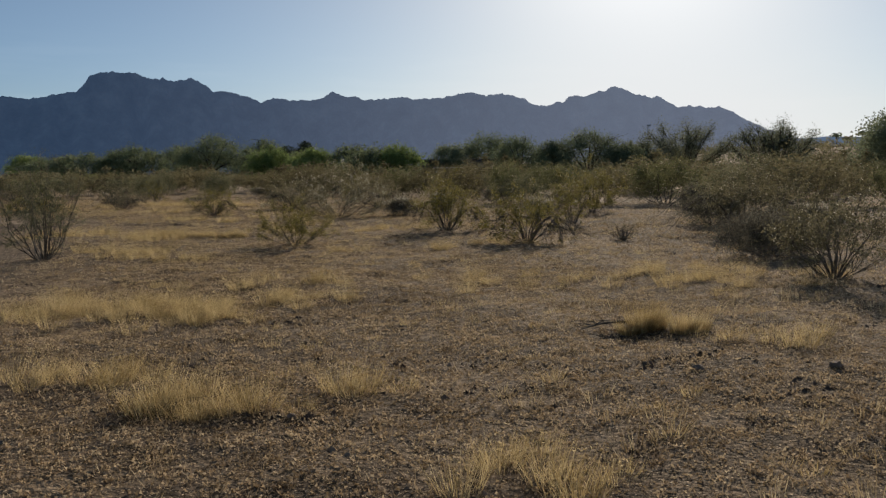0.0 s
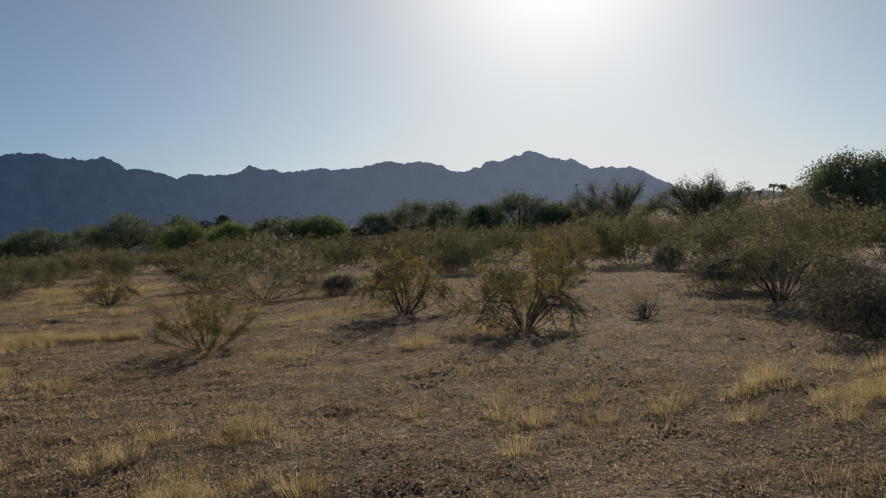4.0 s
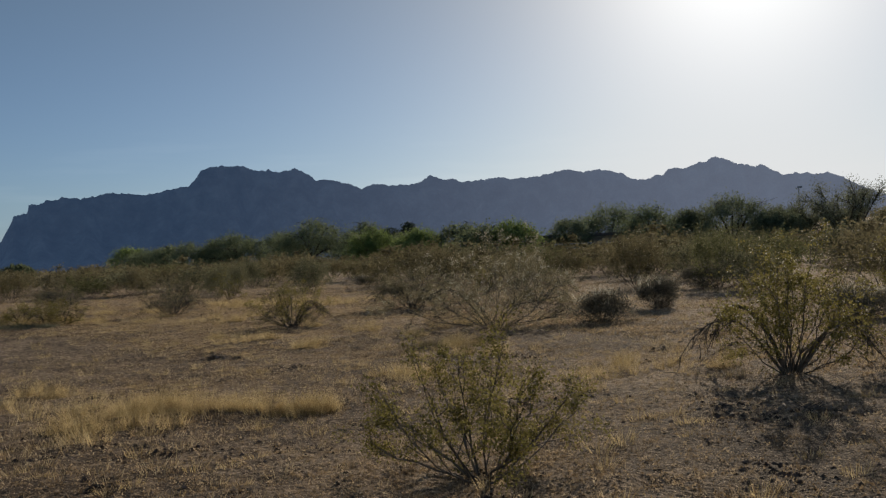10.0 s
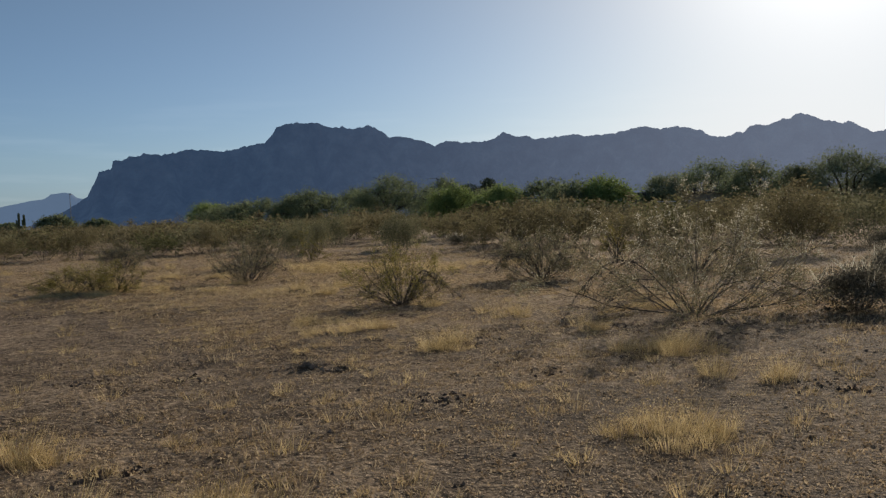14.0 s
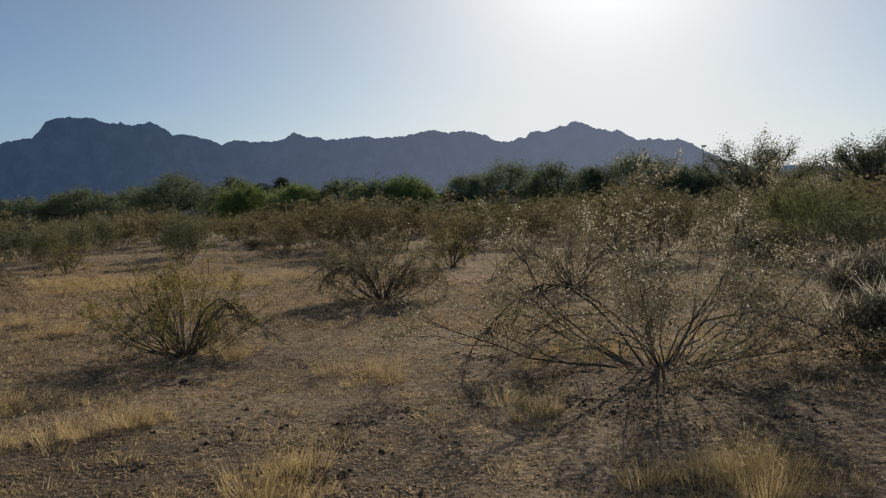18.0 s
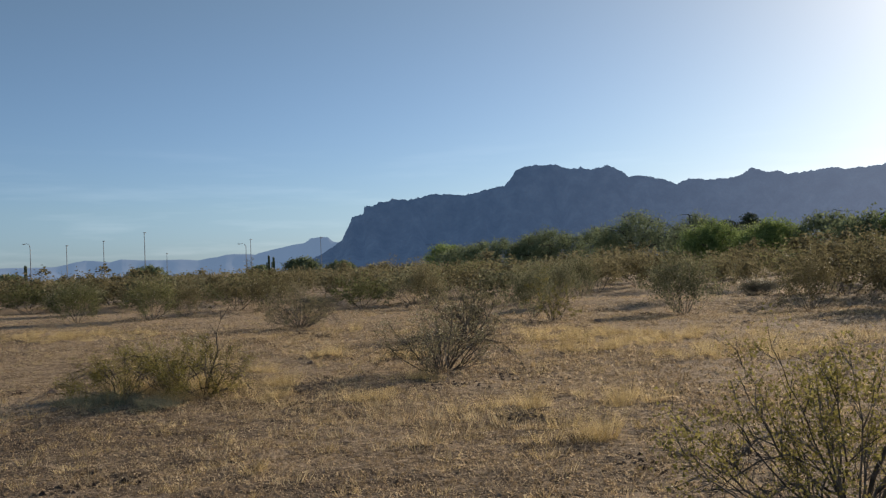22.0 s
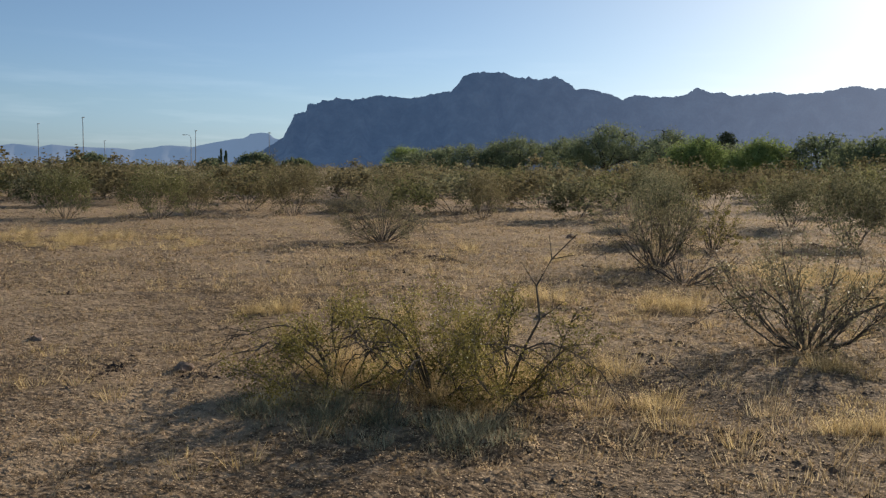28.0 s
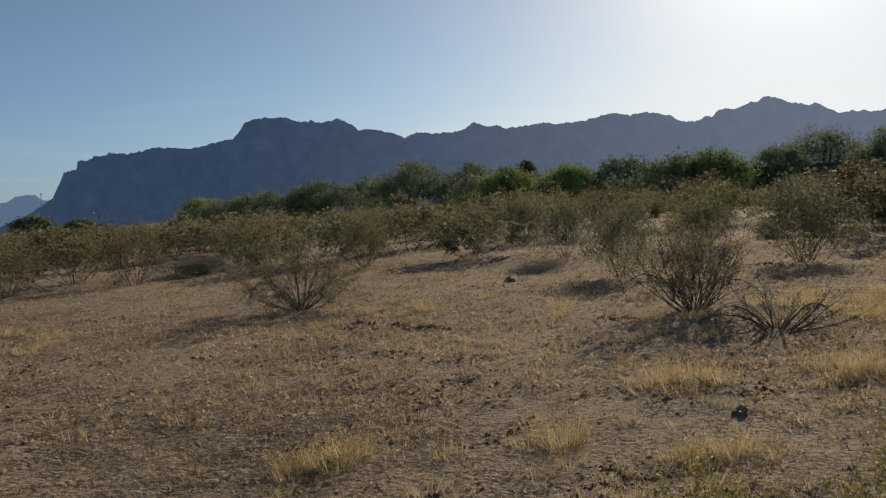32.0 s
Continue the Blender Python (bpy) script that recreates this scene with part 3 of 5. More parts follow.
    foliage = cards(where, leaf_size * (1.0 if three else 1.1), rng, 1.7, leaf_mat, "foliage", True) if leaves else None
    high = lush * np.clip(ends[:, 2, 2] / height, 0.05, 1)
    seed_mesh = cards(along_twigs(seeds, 0.02, 0.6, high / high.sum()), leaf_size * (0.7 if three else 1.0), rng, 1.0, SEED, "seed_fluff") if seeds else None
    return out, foliage, seed_mesh


def arched_limb(rng, bearing, reach, peak):
    """One long dark limb that arches over and droops back to the ground, with bare hanging twigs."""
    way, aside = Vector((math.cos(bearing), math.sin(bearing), 0)), Vector((-math.sin(bearing), math.cos(bearing), 0))
    pts = []
    for k in range(11):
        f = k / 10
        pts.append(way * (reach * f) + aside * (rng.normal(0, 0.035) * reach * f) + Vector((0, 0, peak * math.sin(f ** 0.72 * math.pi * 0.92) + rng.normal(0, 0.02) - (0.05 if k == 0 else 0))))
    thick = rng.uniform(0.0055, 0.009) * (0.6 + 0.4 * reach)
    shape = Shape()
    shape.tube(pts, [thick * (1 - 0.75 * k / 10) for k in range(11)], 5)
    for _ in range(15):
        f = rng.uniform(0.3, 1.0) * 10
        k = min(int(f), 9)
        start = pts[k].lerp(pts[k + 1], f - k)
        mid = start + (way * rng.uniform(0.1, 1.0) + aside * rng.normal(0, 0.7) + Vector((0, 0, rng.uniform(-0.5, 0.35)))) * 0.13 * reach
        end = mid + (way * rng.uniform(0.0, 0.8) + aside * rng.normal(0, 0.5) - Vector((0, 0, rng.uniform(0.2, 1.2)))) * 0.15 * reach
        mid.z, end.z = max(mid.z, 0.02), max(end.z, 0.02)
        shape.tube([start, mid, end], [thick * 0.42, thick * 0.3, thick * 0.14], 3)
        fork = mid + (way * rng.uniform(-0.2, 0.8) + aside * rng.normal(0, 0.7) - Vector((0, 0, rng.uniform(-0.2, 0.7)))) * 0.11 * reach
        fork.z = max(fork.z, 0.02)
        shape.tube([mid, fork], [thick * 0.28, thick * 0.12], 3)
    return shape.mesh("arched_limb", BARK)


def shrub(name, x, y, label, group, seed, category="bush", turn=None, arches=(), **shape):
    holder = new(name)
    turned = (seed * 67) % 360 if turn is None else turn
    holder.matrix_world = pose(x, y, float(ground_z(x, y)), 0, 0, turned)
    limb_random = np.random.default_rng(seed + 900)
    for bearing, reach, peak in arches:
        part("arched_limb", arched_limb(limb_random, radians(bearing - turned), reach, peak), holder)
    tagged(holder, label, category, group)
    stems, foliage, seed_mesh = shrub_parts(seed, **shape)
    for me in stems:
        part("stem", me, holder)
    if foliage:
        tagged(part("foliage", foliage, holder), kind="stuff")
    if seed_mesh:
        tagged(part("seed_fluff", seed_mesh, holder, "pale fuzzy seed tufts"), kind="stuff")
    return holder


OLIVE = "olive-green creosote bush with bare dark stems on dry soil"
ARCHED = "olive creosote bush with drooping arched lower branches"
NEAR = "creosote bushes along the walk"
# x, y, height, width, stems, share of drooping stems
CREOSOTE = [(-3.1, 18.22, 1.0, 1.95, 17, 0.0), (0.1, 22.55, 1.5, 2.05, 26, 0.4), (1.8, 18.55, 1.22, 1.95, 26, 0.36), (5.4, 11.9, 1.15, 2.2, 26, 0.36), (7.1, 20.6, 1.75, 2.7, 30, 0.4),
            (5.6, 32.2, 1.75, 2.1, 20, 0.1), (3.7, 24.8, 1.7, 1.6, 18, 0.1), (-8.47, 32.07, 1.1, 1.95, 34, 0.25), (-6.4, 37.2, 1.3, 2.2, 38, 0.4), (-4.73, 45.3, 1.25, 1.3, 18, 0.15)]
# compass bearing, reach and peak of the long arched limbs of some bushes
ARCHES = {1: ((-10, 1.35, 0.5), (12, 1.2, 0.4), (190, 1.1, 0.4), (-40, 1.0, 0.35)), 2: ((175, 1.4, 0.5), (196, 1.25, 0.4), (5, 1.35, 0.5), (-15, 1.15, 0.4), (215, 1.0, 0.35)),
          3: ((180, 1.5, 0.5), (200, 1.3, 0.35), (164, 1.4, 0.45), (0, 1.3, 0.4), (230, 1.0, 0.35)), 4: ((172, 2.1, 1.05), (186, 1.9, 0.85), (201, 1.6, 0.6), (160, 1.7, 0.8), (350, 1.4, 0.55), (225, 1.3, 0.5)),
          7: ((185, 0.8, 0.4), (168, 0.85, 0.5), (215, 0.75, 0.3), (8, 1.05, 0.4), (-10, 1.15, 0.45), (-30, 0.95, 0.3)), 8: ((180, 1.6, 0.66), (192, 1.4, 0.5), (168, 1.3, 0.5), (5, 1.3, 0.45), (-20, 1.1, 0.35))}
for i, (x, y, h, w, n, arch) in enumerate(CREOSOTE):
    shrub("creosote_bush", x, y, ARCHED if arch > 0.18 else OLIVE, NEAR, 11 + i, turn=150 if i == 0 else None, ragged=(0.78, 1.0) if i == 0 else (0.72, 1.12), height=h, width=w, stems=n, arch=arch * (0.5 if i in ARCHES else 1.0), arches=ARCHES.get(i, ()), leaves=int((6800 if i == 0 else 4300 if i in (7, 8) else 3600) * h * w), seeds=int((25 if i in (0, 7) else 300) * h * w), limb=1.9 if w > 1.9 else 1.3, leaf_mat=LEAF_BROWN if i in (3, 4, 8) else LEAF, bare=0.48 if i in (0, 1, 2, 3, 4) else 0.36 if i in (7, 8) else 0.28, dome=0.2 if i in (1, 2, 3, 4) else 0.0,
          leaf_size=0.0105 if i == 0 else 0.0122 if i == 7 else 0.016 if w > 1.9 else 0.0135, twigs=11 if w > 1.9 else 9, spread=72 if i in (3, 4) else 84 if w > 1.9 else 80)
shrub("creosote_bush", -7.06, 15.29, "tall sparse creosote bush with thin upright bare stems", NEAR, 31, height=1.68, width=1.95, stems=22, arch=0.0, twigs=9, leaves=7000, leaf_mat=LEAF_GREY, bare=0.35, spread=60)
shrub("creosote_bush", -3.65, 30.1, "wide spreading creosote bush covered in pale fuzzy seeds", NEAR, 33, arches=((180, 1.45, 0.38), (195, 1.3, 0.3), (168, 1.5, 0.5), (0, 1.9, 0.5), (-14, 1.7, 0.36), (12, 1.8, 0.6)), height=1.62, width=4.0, stems=24, arch=0.06, twigs=21, twigs_fine=2, spread=92, forks=4, kink=1.35, leaves=21000, leaf_size=0.013, seeds=8500, limb=1.1, leaf_mat=LEAF_BROWN)
shrub("creosote_bush", -2.85, 38.4, "low spreading creosote bush dotted with pale seeds", NEAR, 34, arches=((180, 1.6, 0.55), (195, 1.4, 0.4), (165, 1.5, 0.5), (5, 1.4, 0.5)), height=1.4, width=2.9, stems=30, arch=0.12, leaves=9500, seeds=1200, leaf_mat=LEAF_BROWN)
shrub("creosote_bush", -14.08, 38.15, "round twiggy creosote bush with few leaves and many thin stems", NEAR, 35, arches=((190, 1.1, 0.35), (172, 1.0, 0.45), (0, 1.15, 0.5), (-15, 1.0, 0.35)), height=1.05, width=2.15, stems=34, arch=0.06, twigs=9, twigs_fine=2, spread=74, seeds=500, leaves=4600, bare=0.3, leaf_mat=LEAF_BROWN)
shrub("creosote_bush", -16.38, 35.05, "olive creosote bush with crooked dark branches over golden grass", NEAR, 36, arches=((185, 1.1, 0.5), (203, 0.95, 0.35), (165, 1.0, 0.45), (175, 0.8, 0.3), (0, 0.9, 0.4), (-25, 0.8, 0.3)), height=0.8, width=2.0, stems=15, arch=0.1, twigs=16, spread=94, kink=1.5, forks=3, leaves=11000, leaf_size=0.0085, seeds=420, bare=0.46)
shrub("creosote_bush", -17.05, 34.92, "low sprawling olive creosote bush with long trailing branches", NEAR, 45, arches=((178, 1.1, 0.4), (198, 0.95, 0.3), (160, 0.9, 0.3), (-10, 0.8, 0.3)), height=0.6, width=1.9, stems=12, arch=0.12, twigs=16, spread=96, kink=1.5, forks=3, leaves=8600, leaf_size=0.0085, seeds=240, bare=0.46)
forked = shrub("creosote_bush", -15.95, 35.2, "small olive creosote bush beside golden grass", NEAR, 37, arches=((-5, 0.85, 0.4), (15, 0.8, 0.35), (190, 0.5, 0.35)), height=0.85, width=1.5, stems=11, arch=0.08, twigs=16, spread=88, kink=1.4, forks=3, leaves=8400, leaf_size=0.0085, seeds=420, bare=0.44)
bare_branch = Shape().tube([(0.05, 0, 0.02), (0.13, 0.02, 0.3), (0.26, 0, 0.55), (0.22, 0.03, 0.76), (0.33, 0, 0.95), (0.5, -0.02, 1.12)], [0.011, 0.01, 0.008, 0.007, 0.005, 0.003], 5)
for start, end in (((0.22, 0.03, 0.76), (0.12, 0, 0.92)), ((0.33, 0, 0.95), (0.3, 0.03, 1.1)), ((0.26, 0, 0.55), (0.42, 0.04, 0.68)), ((0.33, 0, 0.95), (0.48, 0.02, 0.98))):
    bare_branch.tube([start, end], [0.004, 0.002], 3)
part("bare_branch", bare_branch.mesh("bare_branch", BARK), forked, "crooked bare branch rising above the leaves").matrix_basis = pose(0, 0, 0, 0, 0, 40)
shrub("creosote_bush", -16.3, 43.75, "upright creosote bush with a bare twiggy base", NEAR, 38, arches=((180, 1.3, 0.5), (200, 1.1, 0.3), (165, 1.1, 0.4), (0, 1.0, 0.4)), height=1.32, width=1.95, stems=34, arch=0.06, spread=70, leaves=6800, leaf_mat=LEAF_BROWN, bare=0.35)
shrub("dead_shrub", -15.65, 41.85, "low dead shrub of bare grey twigs on open soil", "", 39, "shrub", height=0.5, width=1.9, stems=34, arch=0.2, twigs=9, leaves=0, bark=BARK)
shrub("dead_shrub", 4.0, 19.2, "small dead shrub of fine bare brown twigs", "", 46, "shrub", height=0.4, width=0.7, stems=30, arch=0.0, twigs=8, leaves=160, leaf_mat=LEAF_BROWN, bark=DEADWOOD)
shrub("creosote_bush", -15.9, 48.0, OLIVE, NEAR, 40, height=1.15, width=1.2, stems=16, arch=0.1, leaves=3600)
shrub("creosote_bush", -22.35, 46.0, "olive creosote bush shading its own dark base", NEAR, 41, arches=((185, 1.3, 0.4), (170, 1.2, 0.5), (-5, 1.2, 0.4), (10, 1.1, 0.5), (210, 1.0, 0.3), (-30, 1.0, 0.3)), height=1.25, width=2.3, stems=36, arch=0.1, spread=86, leaves=9500, leaf_mat=LEAF_BROWN)

# dense low grey shrubs, some with pale feathery tops
def clump(x, y, h, w, seed, pale):
    w *= 1.18
    label = "dense dark bursage shrub with pale feathery tips" if pale else "dense dark grey-green low bursage shrub"
    held = shrub("bursage_shrub", x, y, label, "bursage shrubs between the creosote", seed, "shrub", height=h, width=w, stems=22, arch=0.0, twigs=7, leaves=int(8200 * h * w), leaf_size=0.018,
                 leaf_mat=LEAF_DARK, bare=0.02, loose=2.2, ragged=(0.72, 0.92), spread=84, dome=0.72)
    if pale:
        rng = np.random.default_rng(seed + 400)
        a, o = rng.uniform(0, 6.283, 24), rng.uniform(0, 1, 24) ** 0.7 * 0.9
        top = np.stack((np.cos(a) * o * w * 0.5, np.sin(a) * o * w * 0.5, h * (0.25 + 0.6 * np.sqrt(1 - o ** 2))), axis=1)
        tagged(part("feathery_fringe", blades("feathery_fringe", top, 7, rng.uniform(0.1, 0.34, 24), 1.0, 0.003, 0.06, rng, SEED), held, "pale feathery seed tips"), kind="stuff")


for i, (x, y, h, w, pale) in enumerate([(5.8, 15.3, 0.85, 1.9, 0), (7.4, 23.6, 0.85, 1.9, 0), (6.6, 17.6, 0.7, 1.3, 0), (9.3, 22.0, 0.7, 1.4, 1), (-1.45, 30.2, 0.68, 1.15, 1), (0.05, 33.4, 0.85, 1.0, 1), (3.28, 29.6, 0.65, 1.3, 1), (10.0, 34.5, 1.0, 1.2, 0),
                                       (-12.2, 58.7, 0.6, 1.4, 1), (-29.0, 56.4, 0.5, 1.7, 0), (2.9, 43.0, 0.9, 1.9, 0)]):
    clump(x, y, h, w, 60 + i, pale)

# shrubs standing further off: a few grown once, then repeated across the flat
KINDS = [("creosote_bush", "olive-brown creosote bush in the scrub of the flat", LEAF_SCRUB, 1.5, 2.0, 0.2), ("creosote_bush", "olive-green creosote bush in the scrub of the flat", LEAF_OLIVE, 1.5, 2.3, 0.1),
         ("creosote_bush", "reddish-olive creosote bush in the scrub of the flat", LEAF_SCRUB, 1.6, 2.4, 0.3), ("saltbush", "grey-green rounded saltbush in the scrub of the flat", LEAF_GREY, 1.4, 2.0, 0.1)]
SCRUB = "scrub of the flat"
grown = []
for i, (name, label, leaf, h, w, arch) in enumerate(KINDS):
    for level, (stems, twigs, leaves, size) in enumerate(((13, 8, 5400, 0.028), (7, 4, 2000, 0.047))):
        ob = shrub(name, -60 - 6 * i, 70 + 8 * level, label, SCRUB, 80 + i * 2 + level, height=h, width=w, stems=stems, twigs=twigs, leaves=leaves, leaf_size=size, seeds=190 if level == 0 and i != 3 else 0, arch=arch * 0.3, leaf_mat=leaf, bare=0.3, twigs_fine=1, loose=2.2, limb=1.0, three=True, ragged=(0.75, 1.05), spread=74, dome=0.6, forks=1)
        grown.append((ob, h, w))


def repeat_shrub(kind, level, x, y, h, w, turn):
    ob, h0, w0 = grown[kind * 2 + level]
    m = pose(x, y, float(ground_z(x, y)) - 0.03, 0, 0, turn) @ Matrix.Diagonal((w / w0, w / w0, (1.03 if x < -24 else 1.2) * h / h0, 1))
    made = copy_thing(ob, pose(0, 0, 0))
    made.matrix_basis = m
    return made


PLACED = [(-17.0, 49.4, 1.35, 1.5, 3), (-18.2, 55.3, 1.4, 1.7, 3), (-10.05, 52.3, 1.35, 1.8, 0), (3.1, 42.0, 1.9, 2.0, 1), (0.8, 45.2, 1.7, 2.6, 0), (-14.6, 55.8, 1.2, 2.0, 3), (-31.4, 49.5, 1.6, 2.2, 1),
          (-33.4, 48.1, 1.5, 2.0, 1), (-31.8, 51.6, 1.4, 1.7, 0), (-29.7, 54.0, 1.7, 2.4, 2), (-23.9, 56.2, 1.5, 1.7, 0), (-28.5, 60.0, 1.6, 2.8, 2), (-13.2, 51.1, 1.55, 2.2, 3), (-19.8, 62.4, 1.6, 1.7, 3)]
for i, (x, y, h, w, kind) in enumerate(PLACED):
    repeat_shrub(kind, 0, x, y, h, w, i * 73 % 360)

scatter = random.Random(21)
taken = [(p[0], p[1]) for p in PLACED] + [(c[0], c[1]) for c in CREOSOTE] + [(-3.2, 38.5), (-12.2, 58.7), (2.9, 43.0), (10.0, 34.5), (-22.35, 46.0)]


def open_flat(x, y):
    """The bare clearing that the walk crosses, where only the shrubs placed above stand."""
    if x > 8.5:
        return y < 27 or (12 < x < 16 and y < 40)
    if x > -2:
        return y < 38 + 1.5 * math.sin(2 * x)
    if x > -8:
        return y < 49
    if x > -24:
        return y < 57 + 2 * math.sin(x)
    return y < 55 + 2 * math.sin(x) - max(0, -36 - x) * 0.2


beyond = []


def scatter_shrubs(count, tries, bearings, near, far_most, tight):
    """Shrubs strewn over the flat between two bearings; those past 84 m are gathered for the joined scrub."""
    made = 0
    for _ in range(tries):
        bearing = math.radians(scatter.uniform(*bearings))
        far = near + (far_most - near) * scatter.random() ** 0.8
        x, y = -8 + math.sin(bearing) * far, 10 + math.cos(bearing) * far
        gap = tight + 0.012 * far
        if open_flat(x, y) or any(abs(x - a) < gap and abs(y - b) < gap for a, b in taken):
            continue
        taken.append((x, y))
        h = scatter.uniform(1.25, 1.9) * (1.15 if x > 5 else 1.0)
        if far > 84:
            beyond.append((x, y, h))
        else:
            repeat_shrub(scatter.choice((0, 0, 1, 2, 3)), 0 if far < 46 else 1, x, y, h, h * scatter.uniform(1.75, 2.6), scatter.uniform(0, 360))
        made += 1
        if made >= count:
            break


scatter_shrubs(85, 3000, (12, 62), 24, 84, 1.5)
scatter_shrubs(165, 5000, (-62, 14), 40, 84, 1.7)
scatter_shrubs(430, 5000, (-62, 48), 84, 145, 1.7)
for ob, _, _ in grown:
    ob.location.x -= 10

# ---------------------------------------------------------------- trees
def tree_parts(seed, height, width, leaves, leaf_size, mat, upright=False):
    """A branching desert tree: short trunk, spreading limbs, and a crown of many fine leaf sprays with an uneven outline."""
    rng = np.random.default_rng(seed)
    trunk, limbs, twig_ends = Shape(), [], []
    fork = height * (0.06 if upright else rng.uniform(0.12, 0.2))
    trunk.tube([(0, 0, -0.3), (0.05, 0.02, fork * 0.5), (0.1, -0.05, fork)], [0.035 * height, 0.03 * height, 0.026 * height], 7)
    n = 26 if upright else 7
    for i in range(n):
        a = 2.399963 * i + rng.uniform(-0.35, 0.35)
        lean_out = math.sqrt((i + 0.5) / n)
        reach = width * 0.5 * lean_out * rng.uniform(0.7, 0.98)
        top = height * (rng.uniform(0.62, 0.95) if upright else rng.uniform(0.8, 0.98)) * math.sqrt(max(1.0 - (0.7 if upright else 0.95) * lean_out ** 2, 0.15))
        pts = [Vector((0.1, -0.05, fork * 0.9))]
        for f in (0.3, 0.6, 0.85, 1.0):
            o = reach * (f ** (1.1 if upright else 0.9))
            pts.append(Vector((math.cos(a) * o + rng.normal(0, 0.12), math.sin(a) * o + rng.normal(0, 0.12), fork + (top - fork) * (f if upright else math.sin(f * 1.5)))))
        limb = Shape()
        limb.tube(pts, [(0.011 if upright else 0.018) * height * (1 - 0.75 * k / 4) for k in range(5)], 5)
        for _ in range(14 if upright else 6):
            f = rng.uniform(0.25, 1.0) * 4
            k = min(int(f), 3)
            s = pts[k].lerp(pts[k + 1], f - k)
            if upright:
                way = (pts[k + 1] - pts[k]).normalized() + Vector(rng.normal(0, 0.42, 3)) + Vector((0, 0, 0.2))
                e = s + way.normalized() * height * rng.uniform(0.08, 0.22)
            else:
                e = s + Vector((rng.normal(0, 0.11) * width, rng.normal(0, 0.11) * width, rng.uniform(0.02, 0.1) * height))
                e.z = min(e.z, height * 0.9)
            limb.tube([s, s.lerp(e, 0.5) + Vector(rng.normal(0, 0.06, 3)), e], [0.005 * height, 0.0035 * height, 0.002 * height], 3)
            twig_ends.append((tuple(s), tuple(e)))
        limbs.append(limb.mesh("limb", TRUNK))
    if upright:
        ends = np.array(twig_ends)
        lush = rng.gamma(1.2, 1.0, len(ends))
        pick = rng.choice(len(ends), leaves, p=lush / lush.sum())
        f = rng.uniform(0.1, 1.1, (leaves, 1))
        p = ends[pick, 0] * (1 - f) + ends[pick, 1] * f + rng.normal(0, 0.03 * width, (leaves, 3)) * [1, 1, 0.9]
    else:
        lobes = 70
        turn, out = 2.399963 * np.arange(lobes) + rng.uniform(-0.5, 0.5, lobes), np.sqrt((np.arange(lobes) + 0.5) / lobes) * rng.uniform(0.82, 1.0, lobes) * 0.93
        radius = rng.uniform(0.09, 0.17, lobes) * min(width, height * 1.4)
        top = np.sqrt(np.maximum(1 - out ** 2, 0.02)) * (height - radius) * rng.uniform(0.86, 1.0, lobes)
        z = np.where(rng.uniform(0, 1, lobes) < 0.5, top, top * rng.uniform(0.2, 0.85, lobes))
        z = np.maximum(z, 0.13 * height)
        centre = np.stack((np.cos(turn) * out * width * 0.46, np.sin(turn) * out * width * 0.46, z), axis=1)
        pick = rng.integers(0, lobes, leaves)
        way = rng.normal(0, 1, (leaves, 3))
        way[:, 2] += 0.25
        way /= np.linalg.norm(way, axis=1, keepdims=True)
        p = centre[pick] + way * (radius[pick] * np.clip(np.abs(rng.normal(0.66, 0.36, leaves)), 0, 1.3))[:, None] * [1.15, 1.15, 1.0]
    p[:, 2] = np.maximum(p[:, 2], 0.05 * height)
    return trunk.mesh("trunk", TRUNK), limbs, cards(p, leaf_size, rng, 1.8, mat, "crown", True)


def tree(name, x, y, height, width, seed, leaves, leaf_size, mat, label, group, upright=False):
    holder = new(name)
    holder.matrix_world = pose(x, y, float(ground_z(x, y)), 0, 0, (seed * 53) % 360)
    tagged(holder, label, "tree", group)
    trunk, limbs, crown = tree_parts(seed, height, width, leaves, leaf_size, mat, upright)
    part("trunk", trunk, holder)
    for me in limbs:
        part("limb", me, holder)
    tagged(part("crown", crown, holder), kind="stuff")
    return holder


ROW = "trees along the far edge of the flat"
for i, (x, y, h, w) in enumerate([(-95.2, 199.4, 6.2, 9.0), (-26.8, 135.9, 5.6, 7.2), (-19.3, 130.7, 5.2, 7.8), (-5.6, 114.6, 5.1, 6.4)]):
    tree("palo_verde_tree", x, y, h * 1.12, w * 1.2, 120 + i, 12000, 0.135, TREE_BRIGHT, "bright green rounded palo verde tree", ROW)
for i, (x, y, h, w) in enumerate([(-73.5, 176.4, 5.8, 12.0), (-61.9, 175.5, 6.8, 12.5), (-56.0, 187.2, 7.4, 8.0), (-45.4, 172.0, 8.7, 13.0), (-36.8, 176.7, 8.1, 9.5), (-13.3, 129.0, 5.4, 7.0), (-9.3, 116.0, 4.8, 6.5),
                                  (-84.5, 188.0, 5.2, 12.0), (-67.0, 182.0, 6.2, 9.0), (-31.5, 150.0, 5.6, 8.0), (-22.6, 144.0, 5.2, 7.5)]):
    tree("mesquite_tree", x, y, h * 1.15, w * 1.35, 130 + i, int(150 * h * w), 0.17, TREE_DARK, "dark green spreading mesquite tree", ROW)
